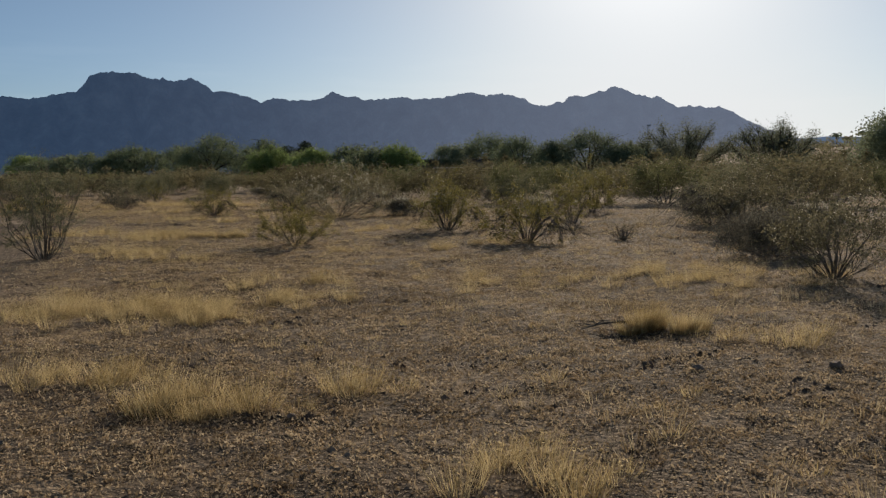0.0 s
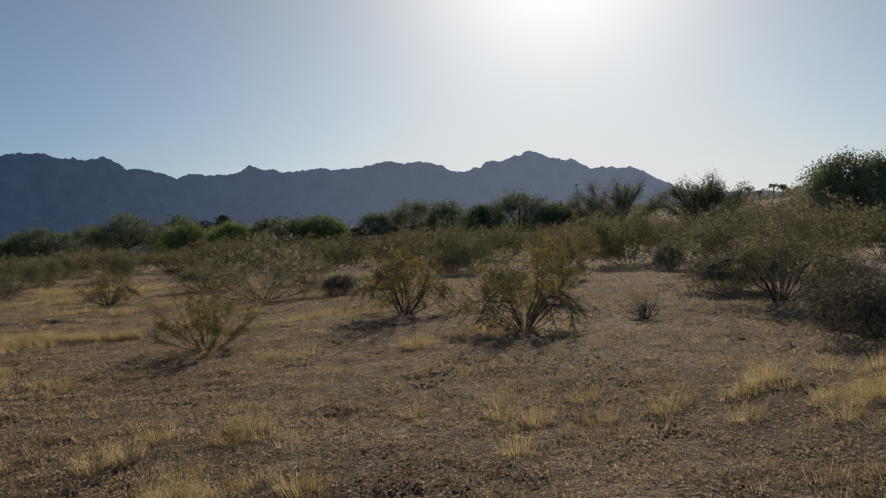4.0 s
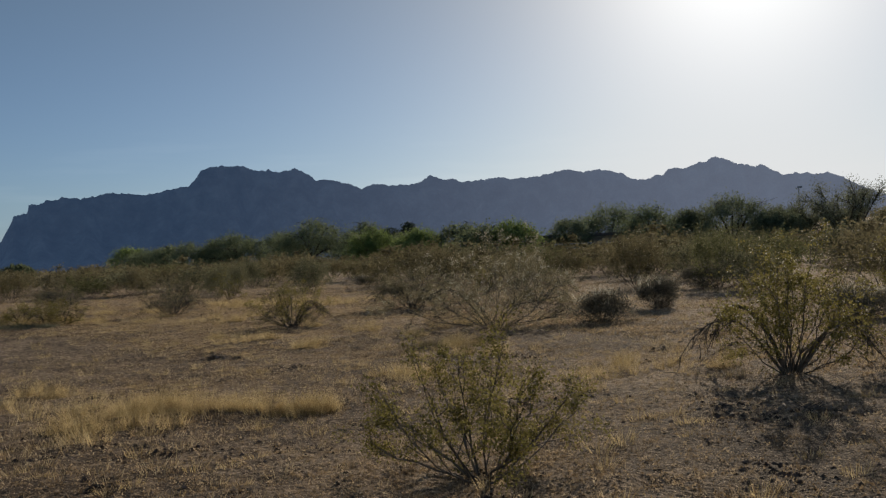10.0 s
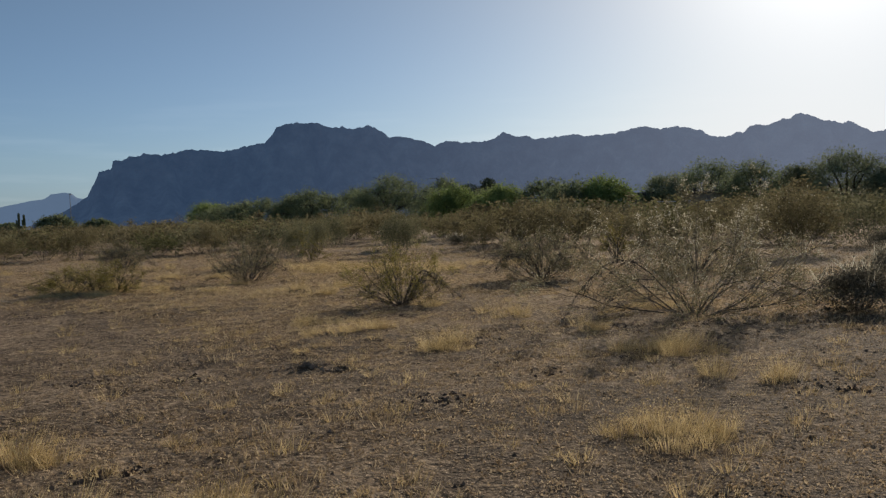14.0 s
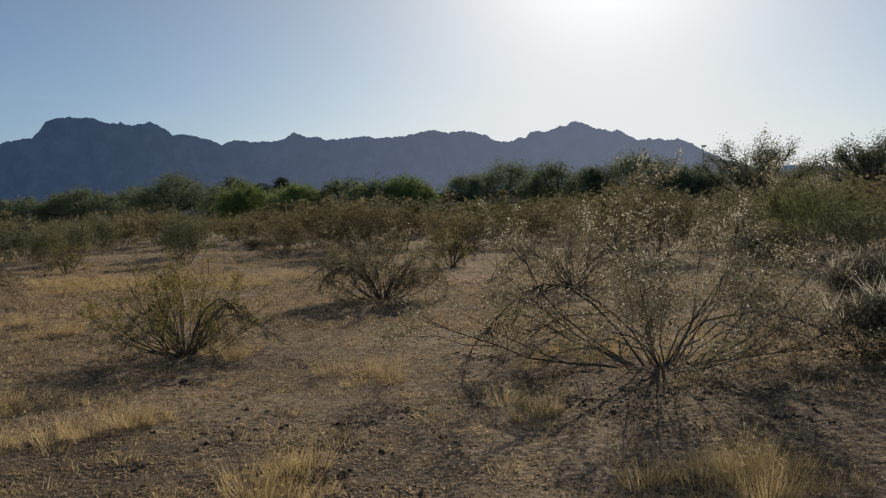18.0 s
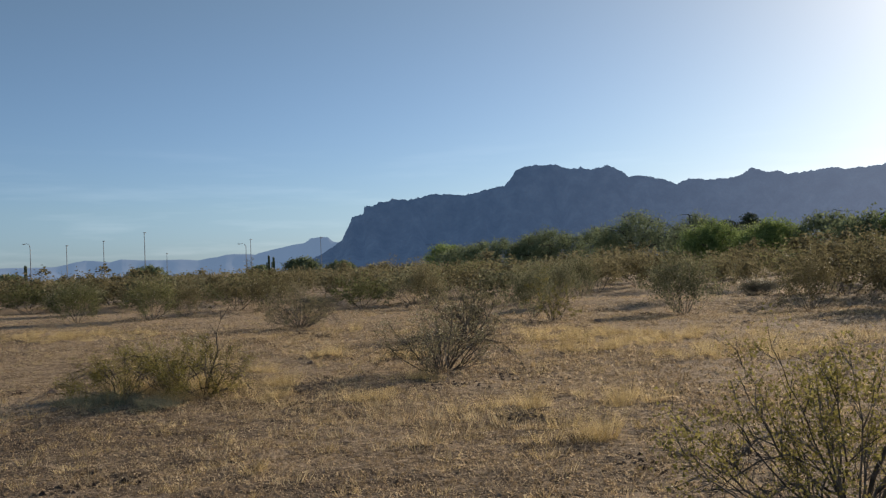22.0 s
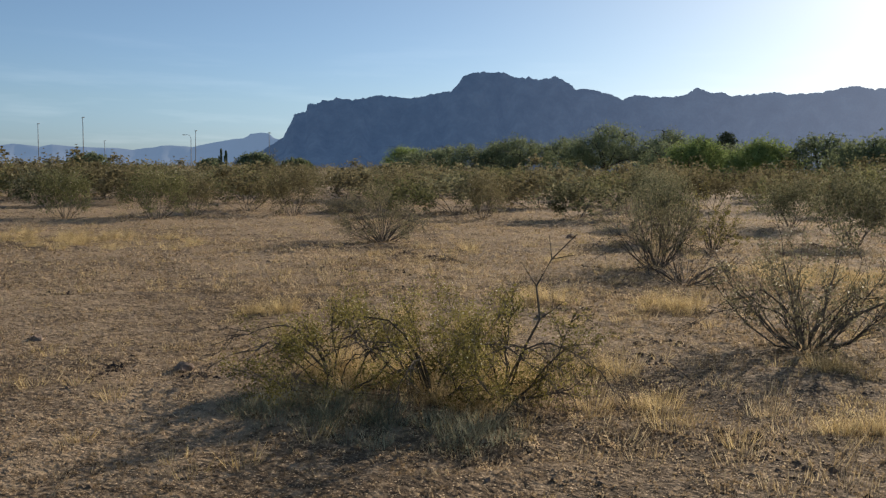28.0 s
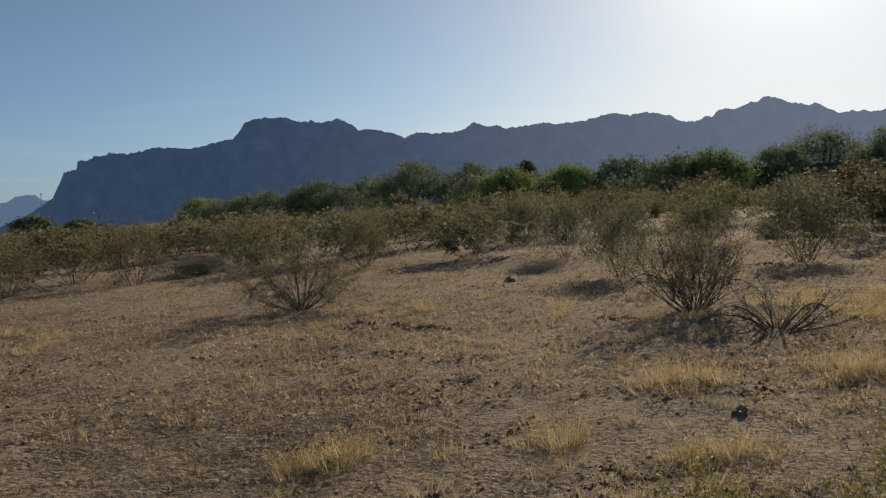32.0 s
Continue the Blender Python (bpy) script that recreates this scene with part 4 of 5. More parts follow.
for i, (x, y, h, w) in enumerate([(1.0, 120.0, 5.4, 4.6), (6.4, 126.5, 6.6, 8.4), (10.4, 116.2, 6.0, 6.4), (15.1, 119.3, 5.6, 4.6), (19.6, 117.4, 6.8, 8.8), (24.4, 115.0, 5.0, 5.6)]):
    tree("mesquite_tree", x, y, h * 1.12, w * 1.4, 140 + i, 9000 + int(160 * h * w), 0.115, TREE_DARK if i in (1, 2) else TREE_DEEP, "grey-green mesquite tree with a ragged crown", ROW)
tree("pine_tree", -29.6, 168.6, 7.7, 6.6, 150, 5000, 0.17, TREE_BLACK, "very dark pine tree standing above the greener trees", ROW)
tree("pine_tree", -26.4, 168.0, 8.5, 4.6, 151, 4000, 0.17, TREE_BLACK, "tall very dark pine tree above the greener trees", ROW)
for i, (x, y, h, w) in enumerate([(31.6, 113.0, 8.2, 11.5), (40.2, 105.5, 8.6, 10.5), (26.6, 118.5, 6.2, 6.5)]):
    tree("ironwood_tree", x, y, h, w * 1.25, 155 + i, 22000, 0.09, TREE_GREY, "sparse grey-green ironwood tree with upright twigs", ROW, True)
tree("mesquite_tree", 36.6, 67.2, 6.9, 10.6, 161, 44000, 0.1, TREE_DEEP, "large dark green mesquite tree beside the scrub", "")
tree("palo_verde_tree", 45.0, 66.0, 5.6, 9.6, 162, 26000, 0.1, TREE_BRIGHT, "bright green palo verde tree beside a dark mesquite", "")
for i, (x, y, h, w) in enumerate([(-150, 165, 4.2, 10), (-114.3, 172.5, 4.7, 9.5), (-128, 176, 3.2, 7), (-175, 150, 3.5, 9), (-106, 174, 3.4, 8)]):
    tree("mesquite_tree", x, y, h, w, 165 + i, 5500, 0.24, TREE_DARK, "low dark green mesquite tree far across the flat", ROW)

# scrub thick about the foot of the ironwoods
for _ in range(210):
    beyond.append((scatter.uniform(12, 62), scatter.uniform(96, 140), scatter.uniform(1.5, 2.8)))
# ---------------------------------------------------------------- far scrub, too dense to count
far_rng = np.random.default_rng(8)
hedge = np.array(beyond)
k = 190
turn, lift, out = far_rng.uniform(0, 6.283, len(hedge) * k), far_rng.uniform(0.05, 1, len(hedge) * k), far_rng.uniform(0.55, 1.15, len(hedge) * k)
bx, by, bh = (np.repeat(hedge[:, i], k) for i in range(3))
wide = bh * 1.05 * np.sqrt(1.02 - lift ** 2 * 0.9) * out * (1 + 0.25 * np.sin(3 * turn + bx))
spots = np.stack((bx + np.cos(turn) * wide, by + np.sin(turn) * wide, ground_z(bx, by) + bh * lift * (1 + 0.12 * np.sin(2 * turn + by))), axis=1)
tagged(new("mid_scrub", cards(spots, 0.085, far_rng, 1.5, LEAF_SCRUB, "mid_scrub", True)), "olive-brown creosote scrub in front of the trees", "scrub", kind="stuff")
n = 6400
b = np.radians(far_rng.uniform(-70, 45, n))
r = 140 + 760 * far_rng.uniform(0, 1, n) ** 1.6
cx, cy = -8 + np.sin(b) * r, 10 + np.cos(b) * r
slope = np.arange(n) < 2800
cx = np.where(slope, far_rng.uniform(6, 240, n), cx)
cy = np.where(slope, np.where(cx < 38, far_rng.uniform(132, 300, n), far_rng.uniform(80, 330, n)), cy)
size = far_rng.uniform(0.7, 1.6, n)
k = 15
px = np.repeat(cx, k) + far_rng.normal(0, 0.75, n * k) * np.repeat(size, k)
py = np.repeat(cy, k) + far_rng.normal(0, 0.75, n * k) * np.repeat(size, k)
pz = np.repeat(ground_z(cx, cy), k) + np.abs(far_rng.normal(0.75, 0.45, n * k)) * np.repeat(size, k)
far_scrub = new("far_scrub", cards(np.stack((px, py, pz), axis=1), 0.3, far_rng, 1.3, LEAF_BROWN, "far_scrub", True))
tagged(far_scrub, "dense olive-brown scrub far across the plain", "scrub", kind="stuff")

# ---------------------------------------------------------------- lamps, saguaros, house, palms, posts
def street_lamp(x, y, height, curved, thick=1.0):
    holder = new("street_lamp")
    holder.matrix_world = pose(x, y, float(ground_z(x, y)), 0, 0, 0)
    tagged(holder, "tall grey steel street lamp with a curved arm" if curved else "tall grey steel lamp post with a small head", "street lamp", "street lamps along the far road")
    part("base_plate", Shape().box((-0.25, -0.25, -0.05), (0.25, 0.25, 0.12)).mesh("base_plate", STEEL), holder)
    part("pole", Shape().tube([(0, 0, 0), (0, 0, height * 0.5), (0, 0, height)], [0.16 * thick, 0.13 * thick, 0.09 * thick], 8).mesh("pole", STEEL, True), holder)
    if curved:
        part("arm", Shape().tube([(0, 0, height * 0.97), (-0.5, 0, height + 0.5), (-1.4, 0, height + 0.8), (-2.6, 0, height + 0.75)], [0.09, 0.08, 0.07, 0.06], 6).mesh("arm", STEEL, True), holder)
        part("lamp_head", Shape().box((-3.4, -0.22, height + 0.6), (-2.5, 0.22, height + 0.82)).mesh("lamp_head", STEEL), holder)
    else:
        part("lamp_head", Shape().box((-0.2 * thick, -0.2, height - 0.05), (0.6 * thick, 0.2, height + 0.22 * thick)).mesh("lamp_head", STEEL), holder)


def from_walk(bearing, far):
    """A place by its bearing in degrees and its distance from the middle of the walk."""
    return -9.1 + math.sin(radians(bearing)) * far, 27.6 + math.cos(radians(bearing)) * far


for bearing, top, far, curved in ((-52.3, 2.24, 300, 1), (-50.3, 2.09, 320, 0), (-48.2, 2.31, 330, 0), (-45.8, 2.78, 300, 0), (-44.5, 1.43, 420, 0), (-39.6, 1.89, 310, 1), (-39.3, 2.17, 330, 0), (-34.8, 2.15, 330, 0)):
    x, y = from_walk(bearing, far)
    street_lamp(x, y, 1.5 + far * math.tan(radians(top)) - (0.7 if curved else 0.2), curved)
street_lamp(28.6, 121.5, 7.8, 0, 0.6)


def saguaro(x, y, height, seed, arms):
    rng = random.Random(seed)
    holder = new("saguaro_cactus")
    holder.matrix_world = pose(x, y, float(ground_z(x, y)))
    tagged(holder, "tall dark green saguaro cactus with upright arms", "cactus", "saguaros far across the flat")

    def column(points, radius):
        shape = Shape()
        rings = [radius * 0.9] + [radius] * (len(points) - 2) + [radius * 0.45]
        shape.tube(points, rings, 16)
        for i in range(0, len(shape.v)):
            if i % 2:
                ring = i // 16
                c = Vector(points[ring])
                v = Vector(shape.v[i])
                shape.v[i] = tuple(c + (v - c) * 0.86)
        return shape.mesh("column", CACTUS, False)

    part("trunk", column([(0, 0, -0.2), (0, 0, height * 0.3), (0.03, 0, height * 0.7), (0, 0, height * 0.95), (0, 0, height)], 0.24), holder)
    for k in range(arms):
        a, z, top = rng.uniform(0, 6.28), height * rng.uniform(0.35, 0.5), height * rng.uniform(0.7, 0.95)
        c, s = math.cos(a), math.sin(a)
        part("arm", column([(0, 0, z), (c * 0.5, s * 0.5, z + 0.1), (c * 0.65, s * 0.65, z + 0.5), (c * 0.66, s * 0.66, top - 0.1), (c * 0.66, s * 0.66, top)], 0.16), holder)


for bearing, far, h, arms in ((-38.15, 180, 4.9, 2), (-37.85, 182, 4.6, 1), (-52.6, 150, 4.0, 0)):
    x, y = from_walk(bearing, far)
    saguaro(x, y, h, int(h * 10), arms)

# low house between the trees
house = new("house")
house.matrix_world = pose(4.3, 124.0, 0, 0, 0, -4)
tagged(house, "low tan stucco house with a dark flat roof among trees", "house")
part("wall", Shape().box((-7, -4, -0.3), (7, 4, 3.0)).mesh("wall", STUCCO), house)
part("roof", Shape().box((-7.6, -4.6, 3.003), (7.6, 4.6, 3.35)).mesh("roof", ROOFING), house, "dark flat roof with overhang")
for x in (-5, -1.5, 2, 5):
    pane = part("window", Shape().box((x - 0.6, -4.06, 1.0), (x + 0.6, -3.9, 2.1)).mesh("window", GLASS_DARK), house)
    part("window_frame", Shape().box((x - 0.7, -4.04, 2.103), (x + 0.7, -3.9, 2.2)).box((x - 0.7, -4.04, 0.9), (x + 0.7, -3.9, 0.997)).mesh("window_frame", WHITE), pane)
fence = new("rail_fence")
fence.matrix_world = pose(0.9, 112, 0, 0, 0, -3)
tagged(fence, "pale metal rail fence in front of the house", "fence")
for x in (-2, 0, 2):
    part("post", Shape().tube([(x, 0, -0.2), (x, 0, 2.2)], [0.04, 0.04], 6).mesh("post", WHITE), fence)
for z in (1.6, 2.15):
    part("rail", Shape().tube([(-2.2, -0.06, z), (2.2, -0.06, z)], [0.035, 0.035], 6).mesh("rail", WHITE), fence)


def palm(x, y, height, seed):
    rng = np.random.default_rng(seed)
    holder = new("palm_tree")
    holder.matrix_world = pose(x, y, float(ground_z(x, y)))
    tagged(holder, "tall slender fan palm tree far away", "tree", "distant palms")
    part("trunk", Shape().tube([(0, 0, -0.3), (0.1, 0, height * 0.5), (0, 0, height)], [0.3, 0.22, 0.2], 7).mesh("trunk", TRUNK), holder)
    for k in range(16):
        a, up = rng.uniform(0, 6.28), rng.uniform(-0.5, 0.9)
        c, s = math.cos(a), math.sin(a)
        pts = [(0, 0, height), (c * 0.9, s * 0.9, height + up * 0.9), (c * 1.7, s * 1.7, height + up * 1.0 - 0.4), (c * 2.1, s * 2.1, height + up * 0.6 - 1.0)]
        frond = Shape()
        for i in range(3):
            (x0, y0, z0), (x1, y1, z1), b0 = pts[i], pts[i + 1], frond.n
            w0, w1 = (0.1, 0.5, 0.45, 0.08)[i], (0.1, 0.5, 0.45, 0.08)[i + 1]
            frond.v += [(x0 - s * w0, y0 + c * w0, z0 - w0 * 0.4), (x0, y0, z0), (x0 + s * w0, y0 - c * w0, z0 - w0 * 0.4), (x1 - s * w1, y1 + c * w1, z1 - w1 * 0.4), (x1, y1, z1), (x1 + s * w1, y1 - c * w1, z1 - w1 * 0.4)]
            frond.q += [(b0, b0 + 1, b0 + 4, b0 + 3), (b0 + 1, b0 + 2, b0 + 5, b0 + 4)]
            frond.n += 6
        part("frond", frond.mesh("frond", TREE_DARK), holder)


for i, (bearing, top) in enumerate(((24.3, 2.12), (24.9, 1.9), (25.7, 2.18), (26.2, 2.1), (26.6, 1.9), (27.1, 1.92))):
    far = 340
    x, y = math.sin(radians(bearing)) * far, math.cos(radians(bearing)) * far
    palm(x, y, 1.5 + far * math.tan(radians(top)) - float(ground_z(x, y)), 200 + i)


def far_block(x, y, w, d, h, label):
    holder = new("building")
    holder.matrix_world = pose(x, y, float(ground_z(x, y)), 0, 0, 25)
    tagged(holder, label, "building", "far buildings")
    part("wall", Shape().box((-w / 2, -d / 2, -1), (w / 2, d / 2, h)).mesh("wall", WHITE), holder)
    part("roof", Shape().box((-w / 2 - 0.3, -d / 2 - 0.3, h + 0.004), (w / 2 + 0.3, d / 2 + 0.3, h + 0.5)).mesh("roof", STUCCO), holder)
    for k in range(4):
        x0 = -w / 2 + w * (k + 0.5) / 4
        part("window", Shape().box((x0 - w * 0.07, -d / 2 - 0.05, h * 0.35), (x0 + w * 0.07, -d / 2 + 0.2, h * 0.75)).mesh("window", GLASS_DARK), holder)


for bearing, w, h in ((24.6, 16, 4.5), (26.0, 14, 4.0), (27.6, 18, 4.2)):
    far_block(math.sin(radians(bearing)) * 380, math.cos(radians(bearing)) * 380, w, 9, h, "low white building far away below pale hills")
for bearing, far, h in ((-49.9, 260, 2.8), (-47.3, 260, 2.6), (-39.2, 240, 2.6)):
    x, y = from_walk(bearing, far)
    marker = new("marker_post")
    marker.matrix_world = pose(x, y, 0)
    tagged(marker, "white painted marker post by the far road", "post", "marker posts")
    part("post", Shape().tube([(0, 0, -0.2), (0, 0, h)], [0.32, 0.3], 8).mesh("post", WHITE), marker)
    part("cap", Shape().tube([(0, 0, h), (0, 0, h + 0.15)], [0.36, 0.2], 8).mesh("cap", STEEL), marker)

# ---------------------------------------------------------------- ground cover
cover = np.random.default_rng(12)
# the strip of ground that the walk crosses, and the way it faces
STRIP = [(0.3, -5.0, -7.0), (-1.5, 8.0, 0.0), (-6.0, 23.0, 8.0), (-9.0, 28.0, 16.0), (-13.0, 30.0, 24.0), (-18.0, 33.0, 18.0)]


def on_strip(n, near, far, power, rng, stretch=len(STRIP)):
    s = np.array(STRIP[:stretch])
    runs = np.concatenate(([0], np.cumsum(np.hypot(*np.diff(s[:, :2], axis=0).T) + 1.5)))
    f = np.interp(rng.uniform(0, runs[-1] - 0.001, n), runs, np.arange(len(s)))
    i = f.astype(int)
    g = (f - i)[:, None]
    at = s[i] * (1 - g) + s[i + 1] * g
    d = near + (far - near) * rng.uniform(0, 1, n) ** power
    b = np.radians(-at[:, 2] + rng.uniform(-37, 37, n))
    return at[:, 0] + np.sin(b) * d, at[:, 1] + np.cos(b) * d


def from_strip(x, y):
    """How far places lie from the line of the strip."""
    line = np.array(STRIP)[:, :2]
    least = np.full(len(x), 1e9)
    for (ax, ay), (bx, by) in zip(line[:-1], line[1:]):
        f = np.clip(((x - ax) * (bx - ax) + (y - ay) * (by - ay)) / ((bx - ax) ** 2 + (by - ay) ** 2), 0, 1)
        least = np.minimum(least, np.hypot(x - ax - f * (bx - ax), y - ay - f * (by - ay)))
    return least


def patchy(x, y, scale, shift):
    return np.sin(x * scale + shift + 1.7 * np.sin(y * scale * 0.8)) * np.sin(y * scale * 1.1 + shift * 2 + 1.4 * np.sin(x * scale * 0.7)) * 0.5 + 0.5


def standing(x, y):
    return np.stack((x, y, surface_z(x, y) - 0.008), axis=1)


def weeds(n, near, far, power, count, low, high, width, spread, label, stretch=len(STRIP), clear=0.0):
    x, y = on_strip(n, near, far, power, cover, stretch)
    keep = (from_strip(x, y) > clear) & (cover.uniform(0, 1, len(x)) < 0.3 + 0.7 * np.clip(patchy(x, y, 0.9, 0.3) + 0.9 * patchy(x, y, 4.3, 1.3) - 0.35, 0, 1))
    x, y = x[keep], y[keep]
    h = low + (high - low) * cover.uniform(0, 1, len(x)) * (0.4 + 0.9 * patchy(x, y, 0.6, 2.0))
    tagged(new("dry_weeds", blades("dry_weeds", standing(x, y), count, h, 1.0, width, spread, cover, STUBBLE)), label, "weeds", kind="stuff")


def cushions(n, near, far, power, count, size, reach, high, label, stretch=len(STRIP), clear=0.0):
    """Low cushions of crumbled dry weeds: small bits heaped over a rounded tuft, bare soil showing between."""
    x, y = on_strip(n, near, far, power, cover, stretch)
    chance = np.clip(0.25 + 0.55 * patchy(x, y, 0.9, 0.3) + 0.7 * patchy(x, y, 5.3, 1.3) - 0.25, 0.12, 1)
    keep = (cover.uniform(0, 1, len(x)) < chance) & (from_strip(x, y) > clear)
    x, y = x[keep], y[keep]
    wide = np.repeat(reach * cover.uniform(0.5, 1.5, len(x)), count)
    base = np.repeat(standing(x, y), count, axis=0)
    way = cover.normal(0, 1, base.shape)
    way[:, 2] = np.abs(way[:, 2])
    way /= np.linalg.norm(way, axis=1, keepdims=True)
    off = way * (wide * cover.uniform(0.35, 1.0, len(base)))[:, None] * [1, 1, high]
    tagged(new("dry_weeds", cards(base + off, size, cover, 1.35, WEED_HEADS, "dry_weeds", True)), label, "weeds", kind="stuff")


cushions(150000, 2.2, 11.5, 0.85, 6, 0.0118, 0.034, 1.1, "low cushions of crumbled dry grey-tan weeds beside the walk")
cushions(84000, 8, 28, 0.85, 5, 0.0225, 0.06, 0.95, "low cushions of crumbled dry weeds across the clearing", clear=6.0)
cushions(14000, 24, 62, 1.0, 5, 0.04, 0.16, 0.6, "crumbled dry weeds further across the flat", clear=18.0)
cushions(64000, 2.2, 11, 0.8, 6, 0.0122, 0.034, 1.1, "thick pale weed cushions where the walk begins", 2)
weeds(20000, 2.2, 10.5, 0.85, 4, 0.03, 0.075, 0.0024, 0.03, "fine pale stubble standing in the weeds beside the walk")
weeds(12000, 1.5, 10, 0.95, 3, 0.05, 0.12, 0.0026, 0.03, "thin dry weed stalks standing beside the walk")
weeds(26000, 8, 30, 0.9, 4, 0.05, 0.13, 0.0055, 0.06, "thin dry weed stalks across the clearing", clear=6.0)

# golden bunch grass: x, y, reach, tufts
GOLD_START = [(-3.3, 9.4, 0.6, 14), (-2.6, 9.3, 0.5, 10), (-2.0, 9.9, 0.5, 8), (-1.4, 10.2, 0.5, 6), (-2.25, 6.3, 0.35, 7), (-1.8, 5.4, 0.35, 7), (-1.4, 5.3, 0.25, 5), (-4.5, 9.2, 0.6, 10), (-3.7, 9.6, 0.6, 10), (-3.4, 8.8, 0.9, 22), (-4.2, 9.2, 0.8, 18), (-2.6, 9.3, 0.7, 12), (-0.6, 5.9, 0.3, 5), (-1.5, 5.4, 0.5, 5), (-3.0, 6.2, 0.5, 8), (0.2, 4.3, 0.4, 5), (0.8, 4.0, 0.3, 4),
              (3.0, 7.4, 0.5, 5), (4.1, 12.2, 1.4, 24), (0.6, 11.8, 1.2, 10), (-2.4, 11.5, 1.0, 12), (2.9, 11.8, 1.0, 14)]
GOLD_MIDDLE = [(-9.75, 20.85, 0.4, 8), (-9.4, 21.3, 0.35, 8), (-9.05, 21.4, 0.35, 7), (-8.85, 22.3, 0.25, 5), (-8.5, 22.3, 0.2, 4), (-7.1, 20.1, 0.26, 11), (-6.85, 20.75, 0.24, 10), (-6.85, 21.2, 0.24, 9), (-6.4, 20.98, 0.22, 11), (-5.95, 21.05, 0.22, 11), (-5.42, 20.95, 0.22, 9), (-5.03, 20.85, 0.24, 14), (-6.4, 20.15, 0.28, 7), (-6.65, 19.6, 0.22, 4), (-7.6, 20.9, 0.5, 7), (-4.35, 23.05, 0.3, 6), (-6.9, 17.0, 0.7, 12), (-5.7, 16.7, 0.4, 9), (-5.4, 15.1, 0.6, 9), (-4.5, 15.1, 0.4, 6), (-1.5, 23.3, 0.9, 14), (0.1, 17.2, 0.35, 6),
               (-1.9, 17.1, 0.5, 5), (1.3, 18.4, 0.7, 12), (-10.7, 34.1, 0.5, 7), (-8.1, 28.6, 0.3, 6), (-6.8, 27.0, 0.4, 9), (-4.5, 26.8, 0.4, 8), (-4.0, 26.9, 0.4, 9), (-4.3, 30.4, 0.6, 8), (-6.4, 30.2, 0.4, 5), (-7.9, 31.7, 0.35, 6),
               (-9.4, 29.4, 0.5, 6), (-8.5, 28.2, 0.3, 4), (-5.1, 28.6, 0.3, 4), (-3.6, 25.3, 0.4, 5), (-4.2, 23.2, 0.5, 6)]
GOLD_END = [(-16.9, 35.35, 0.3, 9), (-16.5, 35.5, 0.35, 10), (-16.0, 35.6, 0.3, 8), (-17.3, 35.2, 0.25, 6), (-15.6, 36.0, 0.4, 8), (-14.5, 44.2, 0.9, 18), (-13.4, 44.4, 0.9, 18), (-15.6, 39.7, 0.5, 12), (-13.9, 42.9, 0.8, 16), (-13.0, 40.9, 0.8, 14), (-12.5, 42.3, 1.0, 20), (-11.8, 43.3, 0.9, 18), (-10.5, 40.4, 0.9, 14), (-10.0, 41.5, 1.0, 18), (-13.8, 35.5, 0.25, 6),
            (-11.9, 35.3, 0.45, 9), (-10.8, 36.0, 0.4, 6), (-17.2, 39.4, 0.6, 8), (-15.0, 35.2, 0.3, 4), (-13.8, 37.1, 0.4, 5), (-26.6, 42.9, 1.6, 44), (-28.5, 43.2, 1.4, 30), (-16.15, 34.9, 0.25, 16), (-16.3, 35.4, 0.4, 24), (-17.0, 35.25, 0.35, 16), (-19.5, 37.4, 0.35, 8),
            (-17.0, 37.5, 0.2, 5), (-17.9, 37.7, 0.2, 3), (-9.0, 42.5, 2.0, 22), (-18.0, 45.0, 2.5, 18)]
places, heights = [], []
for spot_x, spot_y, reach, tufts in GOLD_START + GOLD_MIDDLE + GOLD_END:
    a, r = cover.uniform(0, 6.28, tufts), reach * 1.2 * cover.uniform(0, 1, tufts) ** 0.6
    places.append(standing(spot_x + np.cos(a) * r, spot_y + np.sin(a) * r * 0.8))
    heights.append(0.1 + 0.19 * cover.uniform(0, 1, tufts) ** 1.3)
places, heights = np.concatenate(places), np.concatenate(heights)
grass = new("bunch_grass", blades("bunch_grass", places, 135, heights, 0.7, 0.0014, 0.13, cover, STRAW))
tagged(grass, "golden dry bunch grass in loose clumps", "grass", kind="stuff")
tops = np.repeat(places, 44, axis=0)
spread = cover.normal(0, 1, tops.shape)
tops = tops + spread * [0.07, 0.07, 0] + np.stack((np.zeros(len(tops)), np.zeros(len(tops)), np.repeat(heights, 44) * cover.uniform(0.25, 1.0, len(tops))), axis=1)
x, y = on_strip(1500, 2.2, 24, 0.9, cover)
stray = new("bunch_grass", blades("bunch_grass", standing(x, y), 45, 0.05 + 0.11 * cover.uniform(0, 1, len(x)) ** 2, 0.8, 0.0019, 0.09, cover, STRAW))
tagged(stray, "small golden tufts of dry grass strewn over the flat", "grass", kind="stuff")
plumes = new("grass_plumes", cards(tops, 0.0068, cover, 2.6, STRAW, "grass_plumes", True))
tagged(plumes, "fluffy golden seed heads over the bunch grass", "grass", kind="stuff")
for spot_x, spot_y, high in ((1.86, 8.02, 0.29), (2.2, 7.88, 0.25), (2.0, 8.12, 0.27), (1.72, 7.95, 0.15), (2.36, 7.95, 0.16)):
    tuft = new("grass_tuft", blades("grass_tuft", np.zeros((1, 3)), 520, [high], 0.62, 0.0022, 0.1, cover, STRAW))
    tuft.matrix_world = pose(spot_x, spot_y, float(ground_z(spot_x, spot_y)) - 0.01)
    tagged(tuft, "dense golden tuft of dry bunch grass beside a fallen branch", "grass", "golden tufts by the fallen branch")
